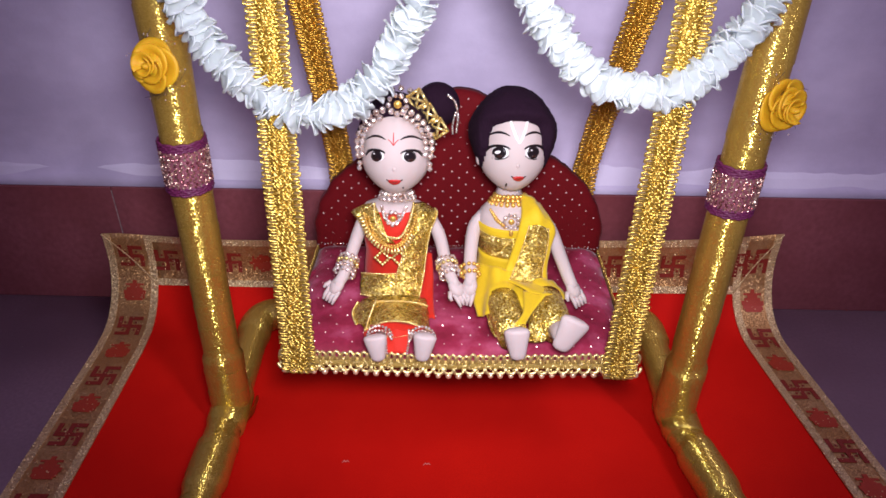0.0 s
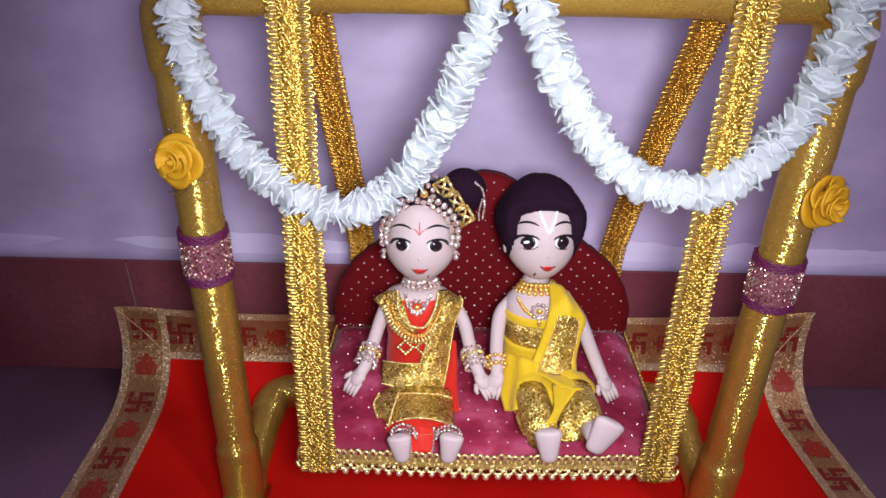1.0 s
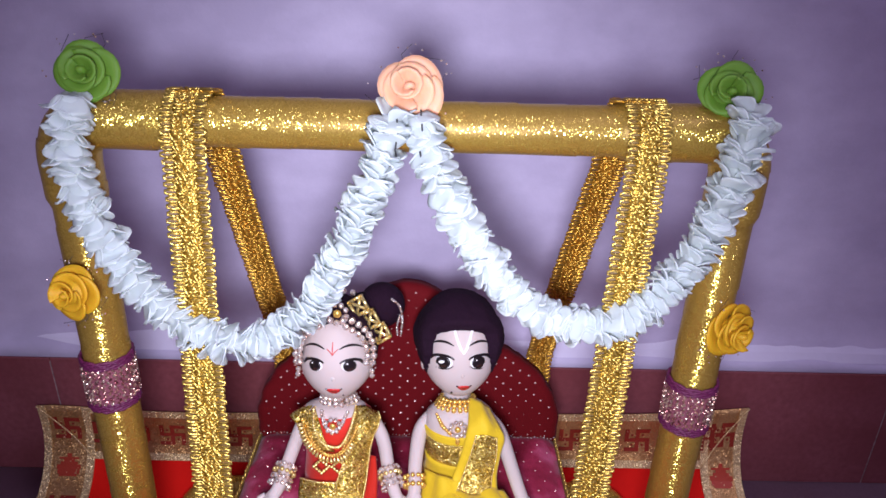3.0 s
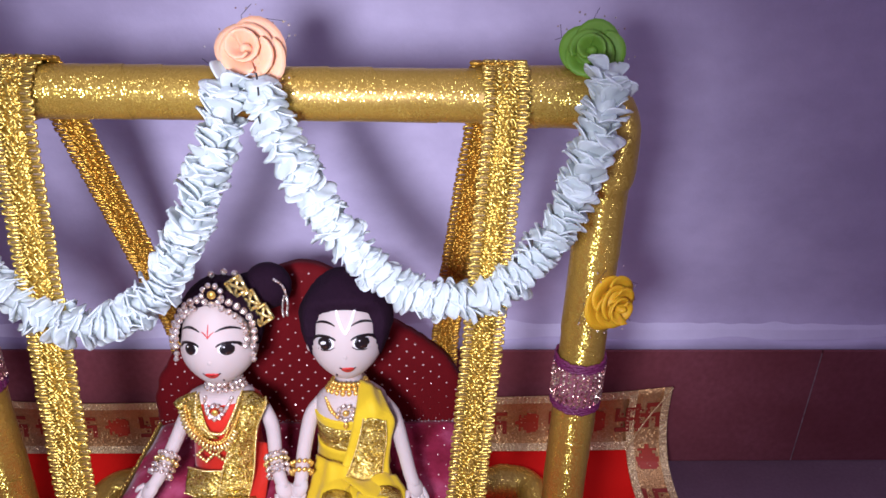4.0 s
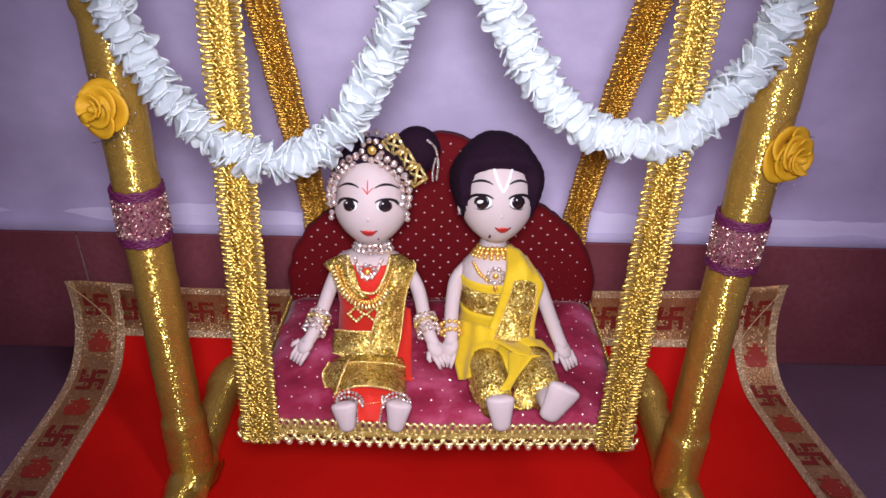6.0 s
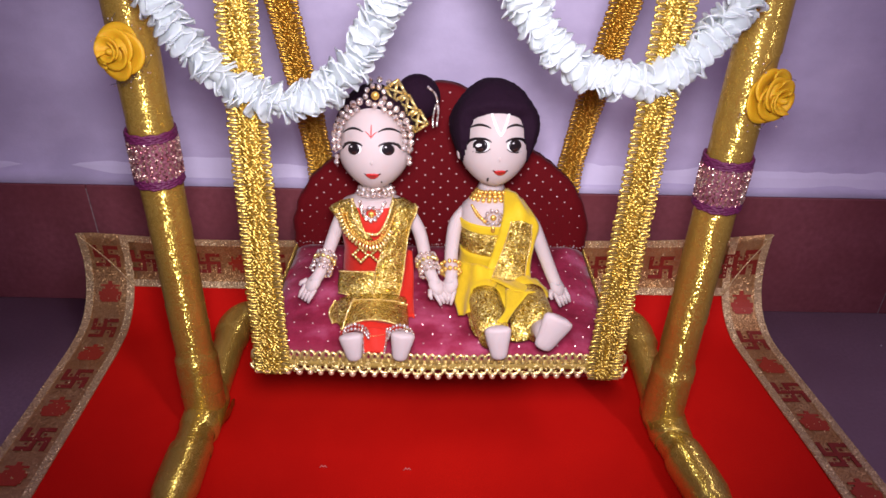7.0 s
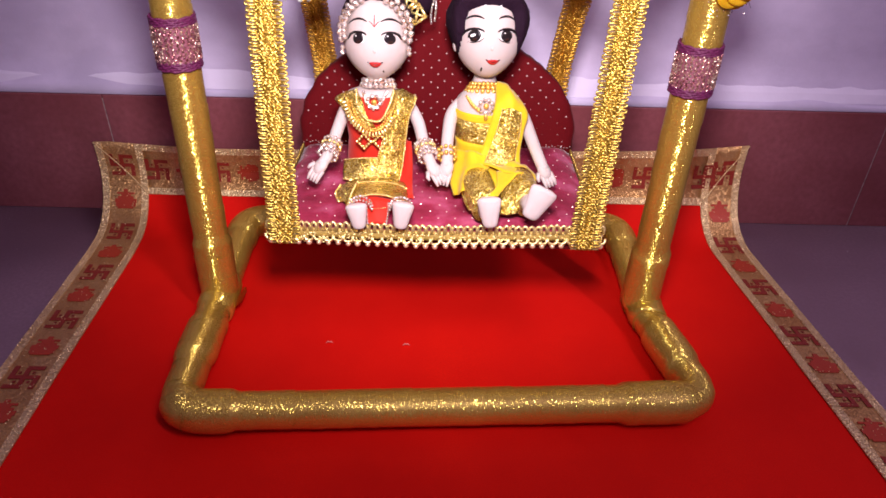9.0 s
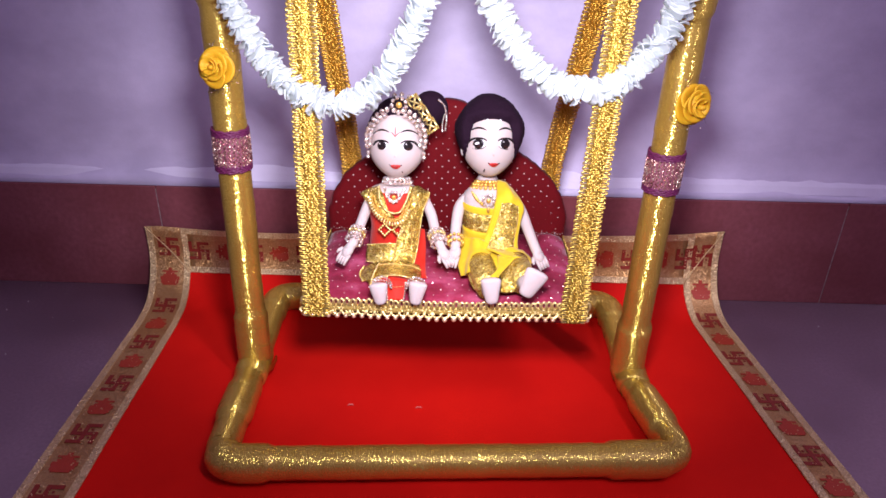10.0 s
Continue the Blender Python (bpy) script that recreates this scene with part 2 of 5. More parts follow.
    k.colour(k.mix(k.noise(50, 3), (0.525, 0.445, 0.425), (0.49, 0.41, 0.39)))
    M["skin"] = k.m
    k = Mat("dark_doll_hair", (0.018, 0.007, 0.016), 0.85, 0.0, Specular_IOR_Level=0.12)
    k.colour(k.mix(k.noise(300, 3, (6, 1, 1)), (0.020, 0.006, 0.018), (0.007, 0.002, 0.006))).bump(k.noise(500, 3, (6, 1, 1)), 0.6, 0.001)
    M["hair"] = k.m
    for key, base, rough in (("paint_black", (0.012, 0.008, 0.010), 0.3), ("paint_white", (0.92, 0.91, 0.91), 0.4), ("paint_red", (0.50, 0.018, 0.018), 0.35), ("paint_brown", (0.035, 0.013, 0.010), 0.3)):
        k = Mat(key, base, rough)
        k.colour(k.mix(k.noise(700, 2), base, tuple(x * 0.85 for x in base)))
        M[key] = k.m
    for key, base in (("orange_satin", (0.66, 0.022, 0.006)), ("yellow_organza", (0.76, 0.53, 0.008))):
        k = Mat(key, base, 0.68, 0.0, Sheen_Weight=0.15, Specular_IOR_Level=0.3)
        k.colour(k.mix(k.noise(60, 4), base, tuple(x * 0.8 for x in base))).bump(k.noise(90, 4), 0.5, 0.002).bump(k.noise(1400, 2), 0.35, 0.0003).translucent(0.12, base)
        M[key] = k.m
    k = Mat("stone_bead", (0.90, 0.78, 0.70), 0.12, 0.75)
    k.colour(k.ramp(k.cells(650, "F1", "Color"), [(0.15, (0.50, 0.27, 0.19)), (0.4, (0.95, 0.80, 0.70)), (0.8, (1.0, 0.96, 0.93))])).flakes(900, 0.75)
    M["bead"] = k.m
    k = Mat("gold_bead", (0.86, 0.50, 0.08), 0.26, 0.7)
    k.colour(k.mix(k.noise(500, 1), (0.97, 0.68, 0.18), (0.74, 0.40, 0.06)))
    M["gold_bead"] = k.m
    k = Mat("bright_gold", (0.98, 0.80, 0.32), 0.24, 0.8)
    k.colour(k.mix(k.noise(300, 2), (1.0, 0.86, 0.42), (0.86, 0.62, 0.16))).flakes(700, 0.5)
    M["bright_gold"] = k.m
    k = Mat("rose_gold_bead", (0.92, 0.62, 0.40), 0.25, 0.6)
    k.colour(k.mix(k.noise(500, 1), (0.95, 0.68, 0.46), (0.80, 0.46, 0.26)))
    M["rose_gold_bead"] = k.m
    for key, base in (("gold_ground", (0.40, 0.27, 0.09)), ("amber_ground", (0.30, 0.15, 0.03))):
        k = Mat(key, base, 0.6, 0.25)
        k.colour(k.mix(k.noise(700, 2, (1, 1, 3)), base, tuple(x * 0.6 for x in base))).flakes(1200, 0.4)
        k.b.inputs["Alpha"].default_value = 0.5
        M[key] = k.m
    k = Mat("olive_cord", (0.36, 0.24, 0.05), 0.5, 0.4)
    k.colour(k.mix(k.noise(500, 2), (0.52, 0.38, 0.10), (0.34, 0.22, 0.05))).bump(k.noise(1200, 2, (0.4, 1, 1)), 0.6, 0.0005)
    M["olive_cord"] = k.m
    k = Mat("pale_lint", (0.7, 0.66, 0.68), 0.8)
    k.colour(k.mix(k.noise(800, 2), (0.75, 0.70, 0.72), (0.5, 0.45, 0.5)))
    M["lint"] = k.m
    k = Mat("pink_lint", (0.75, 0.22, 0.2), 0.8)
    k.colour(k.mix(k.noise(800, 2), (0.80, 0.26, 0.22), (0.6, 0.12, 0.1)))
    M["pink_lint"] = k.m
    k = Mat("black_thread", (0.02, 0.018, 0.02), 0.7)
    k.colour(k.mix(k.noise(900, 2), (0.03, 0.025, 0.03), (0.01, 0.01, 0.01)))
    M["thread"] = k.m
    return M


MATS = make_materials()
rng = random.Random(7)


# ---- mesh helpers ----
def mesh_of(name, bm, mats, smooth=True):
    me = bpy.data.meshes.new(name)
    if smooth:
        for f in bm.faces:
            f.smooth = True
    bm.to_mesh(me)
    bm.free()
    for k in (mats if isinstance(mats, (list, tuple)) else [mats]):
        me.materials.append(MATS[k])
    return me


def part(name, bm, mat, parent=None, label="", smooth=True):
    ob = new(name, bm if isinstance(bm, bpy.types.Mesh) else mesh_of(name, bm, mat, smooth))
    ob.parent = parent
    return tagged(ob, label)


def thing(name, place, label, category, group="", kind=""):
    ob = new(name)
    ob.empty_display_size = 0.01
    ob.location = place
    return tagged(ob, label, category, group, kind)


def box(bm, lo, hi, mat=0, bevel=0.0):
    vs = [bm.verts.new((x, y, z)) for z in (lo[2], hi[2]) for y in (lo[1], hi[1]) for x in (lo[0], hi[0])]
    fs = [bm.faces.new([vs[i] for i in q]) for q in ((0, 2, 3, 1), (4, 5, 7, 6), (0, 1, 5, 4), (2, 6, 7, 3), (0, 4, 6, 2), (1, 3, 7, 5))]
    for f in fs:
        f.material_index = mat
    if bevel:
        edges = {e for f in fs for e in f.edges}
        bmesh.ops.bevel(bm, geom=list(edges), offset=bevel, segments=2, affect="EDGES", profile=0.5)


def frames(pts):
    """Positions with two side directions that turn along a line of points without twisting."""
    pts = [Vector(p) for p in pts]
    out, side = [], None
    for i, p in enumerate(pts):
        d = (pts[min(i + 1, len(pts) - 1)] - pts[max(i - 1, 0)]).normalized()
        if side is None:
            side = d.cross(Vector((0, 0, 1)) if abs(d.z) < 0.9 else Vector((0, 1, 0))).normalized()
        side = (side - d * side.dot(d)).normalized()
        out.append((p, d, side, d.cross(side)))
    return out


def ring(bm, p, a, b, seg):
    return [bm.verts.new(p + a * math.cos(2 * math.pi * k / seg) + b * math.sin(2 * math.pi * k / seg)) for k in range(seg)]


def bridge(bm, r0, r1, mat=0):
    n = len(r0)
    for k in range(n):
        f = bm.faces.new((r0[k], r0[(k + 1) % n], r1[(k + 1) % n], r1[k]))
        f.material_index = mat


def cap(bm, r, mat=0, flip=False):
    f = bm.faces.new(list(reversed(r)) if flip else r)
    f.material_index = mat


def tube(bm, pts, radii, seg=10, mat=0, squash=(1.0, 1.0)):
    """A limb with the given radius at each point; rounded by its own end rings."""
    if not isinstance(radii, (list, tuple)):
        radii = [radii] * len(pts)
    rows = [ring(bm, p, s * (r * squash[0]), u * (r * squash[1]), seg) for (p, d, s, u), r in zip(frames(pts), radii)]
    for a, b in zip(rows, rows[1:]):
        bridge(bm, a, b, mat)
    cap(bm, rows[0], mat, True)
    cap(bm, rows[-1], mat)
    return rows


def ball(bm, c, r, seg=10, rings=7, mat=0, turn=None):
    """An ellipsoid; r is one radius or three."""
    r = (r, r, r) if isinstance(r, (int, float)) else r
    m = Matrix.Translation(c) @ (turn or Matrix.Identity(4)) @ Matrix.Diagonal((*r, 1))
    top, low = bm.verts.new(m @ Vector((0, 0, 1))), bm.verts.new(m @ Vector((0, 0, -1)))
    rows = []
    for i in range(1, rings):
        t = math.pi * i / rings
        rows.append([bm.verts.new(m @ Vector((math.sin(t) * math.cos(2 * math.pi * k / seg), math.sin(t) * math.sin(2 * math.pi * k / seg), math.cos(t)))) for k in range(seg)])
    for k in range(seg):
        n = (k + 1) % seg
        bm.faces.new((top, rows[0][k], rows[0][n])).material_index = mat
        bm.faces.new((low, rows[-1][n], rows[-1][k])).material_index = mat
        for a, b in zip(rows, rows[1:]):
            bm.faces.new((a[k], b[k], b[n], a[n])).material_index = mat
    return [top, low] + [v for r in rows for v in r]


def bead(bm, c, r, mat=0):
    """A tiny faceted bead, cheap enough for hundreds."""
    c = Vector(c)
    top, bot = bm.verts.new(c + Vector((0, 0, r))), bm.verts.new(c - Vector((0, 0, r)))
    a0 = rng.random() * 6.3
    hoop = [bm.verts.new(c + Vector((math.cos(a0 + k * 1.2566), math.sin(a0 + k * 1.2566), 0)) * r) for k in range(5)]
    for k in range(5):
        for f in (bm.faces.new((hoop[k], hoop[(k + 1) % 5], top)), bm.faces.new((hoop[(k + 1) % 5], hoop[k], bot))):
            f.material_index = mat


def bezier_points(ctrl, n):
    """A smooth line through control points (Catmull-Rom), evenly spaced."""
    P = [Vector(c) for c in ctrl]
    P = [P[0] * 2 - P[1]] + P + [P[-1] * 2 - P[-2]]
    raw = []
    for i in range(1, len(P) - 2):
        for k in range(16):
            t = k / 16
            a, b, c, d = P[i - 1:i + 3]
            raw.append(0.5 * ((2 * b) + (c - a) * t + (2 * a - 5 * b + 4 * c - d) * t * t + (3 * b - a - 3 * c + d) * t ** 3))
    raw.append(P[-2])
    cum = [0.0]
    for a, b in zip(raw, raw[1:]):
        cum.append(cum[-1] + (b - a).length)
    out, j = [], 0
    for k in range(n):
        s = cum[-1] * k / (n - 1)
        while j < len(raw) - 2 and cum[j + 1] < s:
            j += 1
        f = (s - cum[j]) / max(cum[j + 1] - cum[j], 1e-9)
        out.append(raw[j].lerp(raw[j + 1], min(max(f, 0), 1)))
    return out, cum[-1]


# ---- the room ----
WALL_Y, SKIRT_Y, SKIRT_Z = 0.222, 0.200, 0.144
ROOM = (-1.6, 1.6, -1.9, 2.6)


def room():
    x0, x1, y0, top = ROOM
    bm = bmesh.new()
    box(bm, (x0, y0, -0.12), (x1, WALL_Y + 0.15, 0.0))
    tagged(part("floor", bm, "floor"), "dark grey stone floor with faint dust", "floor", kind="structure")
    # north wall: a sheet with thickness that coves out at its foot on to the skirting
    bm = bmesh.new()
    prof = [(WALL_Y, top), (WALL_Y, 0.8), (WALL_Y, 0.20), (WALL_Y - 0.0008, 0.182), (WALL_Y - 0.0028, 0.170), (WALL_Y - 0.0062, 0.160), (WALL_Y - 0.0105, 0.1515), (SKIRT_Y + 0.001, SKIRT_Z + 0.001), (WALL_Y + 0.01, SKIRT_Z - 0.002), (WALL_Y + 0.15, SKIRT_Z - 0.002), (WALL_Y + 0.15, top)]
    cols = []
    n = 160
    for i in range(n + 1):
        x = x0 + (x1 - x0) * i / n
        col = []
        for k, (y, z) in enumerate(prof):
            wob = 0.0025 * noise.noise(Vector((x * 9, z * 20, 1.3))) if 2 <= k <= 6 else 0
            col.append(bm.verts.new((x, y + wob, z + (wob * 2 if 3 <= k <= 6 else 0))))
        cols.append(col)
    m = len(prof)
    for a, b in zip(cols, cols[1:]):
        for k in range(m):
            bm.faces.new((a[k], a[(k + 1) % m], b[(k + 1) % m], b[k]))
    cap(bm, cols[0])
    cap(bm, cols[-1], flip=True)
    bmesh.ops.recalc_face_normals(bm, faces=bm.faces)
    ob = part("wall_north", bm, "wall")
    for p in ob.data.polygons:
        p.use_smooth = abs(p.normal.x) < 0.5
    tagged(ob, "lilac painted plaster wall with a rough lower edge", "wall", kind="structure")
    for name, lo, hi in (("wall_west", (x0 - 0.1, y0, 0), (x0, WALL_Y + 0.15, top)), ("wall_east", (x1, y0, 0), (x1 + 0.1, WALL_Y + 0.15, top)), ("wall_south", (x0, y0 - 0.1, 0), (x1, y0, top))):
        bm = bmesh.new()
        box(bm, lo, hi)
        tagged(part(name, bm, "wall", smooth=False), "plain lilac painted wall", "wall", kind="structure")
    bm = bmesh.new()
    box(bm, (x0, y0, top), (x1, WALL_Y + 0.15, top + 0.1))
    tagged(part("ceiling", bm, "ceiling", smooth=False), "plain white ceiling", "ceiling", kind="structure")
    # skirting of stone slabs with light joints
    bm = bmesh.new()
    box(bm, (x0, SKIRT_Y + 0.0006, 0), (x1, WALL_Y + 0.15, SKIRT_Z - 0.004))
    base = part("baseboard", bm, "grout", smooth=False)
    tagged(base, "dark maroon stone skirting with pale joints", "skirting", kind="structure")
    joints = [x0, -1.24, -0.371, 0.502, 1.375, x1]
    for a, b in zip(joints, joints[1:]):
        bm = bmesh.new()
        box(bm, (a + 0.0005, SKIRT_Y, 0), (b - 0.0005, SKIRT_Y + 0.012, SKIRT_Z), bevel=0.0008)
        part("slab", bm, "skirting", base, smooth=False)

    # band above the skirting, ragged upper edge: paler paint plus cove light painted in
    bm = bmesh.new()
    cols = []
    n = 420
    for i in range(n + 1):
        x = -0.78 + 1.66 * i / n
        edge = 0.1690 + 0.0020 * noise.noise(Vector((x * 3, 7.0, 1))) + 0.0035 * noise.noise(Vector((x * 11, 0.3, 5))) + 0.0015 * noise.noise(Vector((x * 45, 1.3, 2)))
        fade = min(1.0, (x + 0.78) / 0.05, (0.88 - x) / 0.06)
        edge = 0.1535 + (edge - 0.1535) * fade
        wob = 0.0025 * noise.noise(Vector((x * 9, 3.3, 1.3)))
        pts = [(WALL_Y - 0.0112 + wob, 0.1505), (WALL_Y - 0.0075 + wob, 0.1600 if edge > 0.162 else (0.1505 + edge) / 2), (WALL_Y - 0.0024 + wob, edge), (WALL_Y + 0.004, edge + 0.0012), (WALL_Y + 0.004, 0.1505)]
        cols.append([bm.verts.new((x, y, z)) for y, z in pts])
    for a, b in zip(cols, cols[1:]):
        for k in range(5):
            bm.faces.new((a[k], a[(k + 1) % 5], b[(k + 1) % 5], b[k]))
    cap(bm, cols[0])
    cap(bm, cols[-1], flip=True)
    bmesh.ops.recalc_face_normals(bm, faces=bm.faces)
    tagged(part("trim", bm, "pale_paint", smooth=False), "pale ragged paint and painted-in light above the skirting", "trim", kind="structure")


room()


# ---- the red mat with its gold border, curling up the wall at its back ----
MAT_L, MAT_R, MAT_F, CURVE_Y, CURVE_R, MAT_TOP = -0.381, 0.352, -0.36, 0.126, 0.068, 0.0920
S_FLAT = CURVE_Y - MAT_F
S_ARC = CURVE_R * math.pi / 2
S_END = S_FLAT + S_ARC + (MAT_TOP - CURVE_R - 0.003)
BAND, SIDE_L, SIDE_R = 0.063, 0.0515, 0.043


def mat_point(x, s, h=0.0):
    """A point of the mat: x across, s along it from its front edge, h above its face."""
    if s < S_FLAT:
        y, z, ny, nz = MAT_F + s, 0.003, 0.0, 1.0
    elif s < S_FLAT + S_ARC:
        a = (s - S_FLAT) / CURVE_R
        y, z, ny, nz = CURVE_Y + CURVE_R * math.sin(a), 0.003 + CURVE_R * (1 - math.cos(a)), -math.sin(a), math.cos(a)
    else:
        y, z, ny, nz = CURVE_Y + CURVE_R, 0.003 + CURVE_R + s - S_FLAT - S_ARC, -1.0, 0.0
    x *= 1 + (0.016 if x < 0 else 0.002) * max(0.0, min(1.0, (y - 0.10) / 0.09))
    rise = max(0.0, s - S_FLAT - S_ARC * 0.5) / (S_END - S_FLAT - S_ARC * 0.5)
    z += rise * (0.021 * x + 0.009 * min(1.0, abs(x) / 0.37) ** 5)
    x += (0.069 + 0.019 * max(-1.0, min(1.0, x / 0.33))) * (0.165 - y)
    h += 0.0007 * noise.noise(Vector((x * 14, s * 14, 0.7))) + 0.0003
    if s > S_FLAT:
        h += 0.004 * noise.noise(Vector((x * 7, 2.2, 0.1))) * (s - S_FLAT) / (S_END - S_FLAT) + 0.003 * (s - S_FLAT) / (S_END - S_FLAT)
    return Vector((x, y + ny * h, z + nz * h))


def mat_sheet(bm, x0, x1, s0, s1, h, nx, ns, thick=0.0006, mat=0):
    top = [[bm.verts.new(mat_point(x0 + (x1 - x0) * i / nx, s0 + (s1 - s0) * j / ns, h)) for i in range(nx + 1)] for j in range(ns + 1)]
    low = [[bm.verts.new(mat_point(x0 + (x1 - x0) * i / nx, s0 + (s1 - s0) * j / ns, h - thick)) for i in range(nx + 1)] for j in range(ns + 1)]
    def quad(*v):
        bm.faces.new(v).material_index = mat
    for j in range(ns):
        for i in range(nx):
            quad(top[j][i], top[j][i + 1], top[j + 1][i + 1], top[j + 1][i])
            quad(low[j][i], low[j + 1][i], low[j + 1][i + 1], low[j][i + 1])
        quad(top[j][0], top[j + 1][0], low[j + 1][0], low[j][0])
        quad(top[j][nx], low[j][nx], low[j + 1][nx], top[j + 1][nx])
    for i in range(nx):
        quad(top[0][i], low[0][i], low[0][i + 1], top[0][i + 1])
        quad(top[ns][i], top[ns][i + 1], low[ns][i + 1], low[ns][i])


def motif(kind, x, s, along):
    """A woven red figure on the border; along: 0 runs across the mat, 1 along its sides."""
    bm = bmesh.new()
    u = 0.0022
    if kind == 0:  # a hooked auspicious cross with squares in its quarters
        bars = [(-1, -6, 1, 6), (-6, -1, 6, 1), (1, 4, 6, 6), (-6, -6, -1, -4), (4, -6, 6, -1), (-6, 1, -4, 6)]
        bars += [(2.2, 2, 3.2, 3), (-3.2, 2, -2.2, 3), (2.2, -3, 3.2, -2), (-3.2, -3, -2.2, -2)]
    else:  # a small pot with a spray above it
        bars = [(-4, -5, 4, -4), (-5, -4, 5, -1.5), (-5.5, -1.5, 5.5, 0.6), (-4, 0.6, 4, 2), (-2.5, 2, 2.5, 3.2), (-4.5, 3.2, 4.5, 4.2), (-1, 4.2, 1, 6)]
    for a, b, c, d in bars:
        if along:
            a, b, c, d = -d, a, -b, c
        mat_sheet(bm, x + a * u, x + c * u, s + b * u, s + d * u, 0.0022, 2, 2, 0.0006)
    for k in range(14):  # stray bright threads round the figure
        bead(bm, mat_point(x + rng.uniform(-7, 7) * u, s + rng.uniform(-7, 7) * u, 0.0024), rng.uniform(0.0004, 0.0008), 1)
    return bm


def floor_mat():
    root = thing("floor_mat", (0, 0, 0), "red cloth mat with gold woven border, curling up the skirting", "mat")
    bm = bmesh.new()
    mat_sheet(bm, MAT_L + 0.002, MAT_R - 0.002, 0.002, S_END - 0.003, 0.0, 60, 70, 0.001)
    part("cloth", bm, "red_cloth", root, "plain bright red cloth")
    strips = [("side", MAT_L, MAT_L + SIDE_L, 0, S_END), ("side", MAT_R - SIDE_R, MAT_R, 0, S_END), ("end", MAT_L + SIDE_L, MAT_R - SIDE_R, S_END - BAND, S_END), ("end", MAT_L + SIDE_L, MAT_R - SIDE_R, 0, BAND)]
    for kind, x0, x1, s0, s1 in strips:
        nx, ns = (6, 90) if kind == "side" else (80, 8)
        bm = bmesh.new()
        mat_sheet(bm, x0, x1, s0, s1, 0.0012, nx, ns)
        band = part("border_ribbon", bm, "border", root, "gold tissue ribbon with red woven figures")
        e = 0.0080
        for k in range(2):
            bm = bmesh.new()
            if kind == "side":
                xa = x0 if k == 0 else x1 - e
                mat_sheet(bm, xa, xa + e, s0, s1, 0.0018, 2, 90)
                for xq, size in ((xa + 0.0010, 0.0011), (xa + e * 0.55, 0.0007), (xa + e - 0.0010, 0.0010)):
                    for j in range(int((s1 - s0) / 0.0040)):
                        bead(bm, mat_point(xq, s0 + 0.0040 * j + rng.uniform(0, 0.0008), 0.0022), size * rng.uniform(0.7, 1.1))
            else:
                sa = s0 if k == 0 else s1 - e
                mat_sheet(bm, x0, x1, sa, sa + e, 0.0018, 80, 2)
                for sq, size in ((sa + 0.0010, 0.0011), (sa + e * 0.55, 0.0007), (sa + e - 0.0010, 0.0010)):
                    for j in range(int((x1 - x0) / 0.0040)):
                        bead(bm, mat_point(x0 + 0.0040 * j + rng.uniform(0, 0.0008), sq, 0.0022), size * rng.uniform(0.7, 1.1))
            part("edge_band", bm, "border_edge", band, smooth=False)
        if kind == "side":  # the folded corner's slanting seam
            bm = bmesh.new()
            outer, inner = (x0, x1) if x0 < 0 else (x1, x0)
            tube(bm, [mat_point(outer + (inner - outer) * f, s1 - BAND * f, 0.0030) for f in [k / 10 for k in range(11)]], 0.0007, 6)
            part("fold_seam", bm, "border_edge", band)
        if kind == "side":
            tops = [s1 - 0.028, s1 - 0.071] + [0.498 - 0.0388 * j for j in range(12)]
            for j, at in enumerate(tops):
                part("motif", motif(j % 2, (x0 + x1) / 2, at, 0), ["motif", "border_edge"] if j % 2 == 0 else ["motif_bright", "border_edge"], band, smooth=False)
        else:
            for j in range(-2, 17):
                part("motif", motif(j % 2, -0.247 + 0.0348 * j, (s0 + s1) / 2, 1), ["motif", "border_edge"] if j % 2 == 0 else ["motif_bright", "border_edge"], band, smooth=False)


floor_mat()


# ---- the pipe frame of the swing, wrapped in gold tissue ribbon ----
PIPE_R = 0.0147


def rounded(points, r, k=7):
    """A line through points with its corners rounded to radius r."""
    P = [Vector(p) for p in points]
    out = [P[0]]
    for a, b, c in zip(P, P[1:], P[2:]):
        d0, d1 = (a - b).normalized(), (c - b).normalized()
        s, e = b + d0 * r, b + d1 * r
        for i in range(k + 1):
            t = i / k
            out.append(s * (1 - t) ** 2 + b * 2 * t * (1 - t) + e * t * t)
    return out + [P[-1]]


def resample(pts, step):
    cum = [0.0]
    for a, b in zip(pts, pts[1:]):
        cum.append(cum[-1] + (b - a).length)
    n = max(2, int(cum[-1] / step) + 1)
    out, j = [], 0
    for k in range(n):
        s = cum[-1] * k / (n - 1)
        while j < len(pts) - 2 and cum[j + 1] < s:
            j += 1
        out.append(pts[j].lerp(pts[j + 1], (s - cum[j]) / max(cum[j + 1] - cum[j], 1e-9)))
    return out


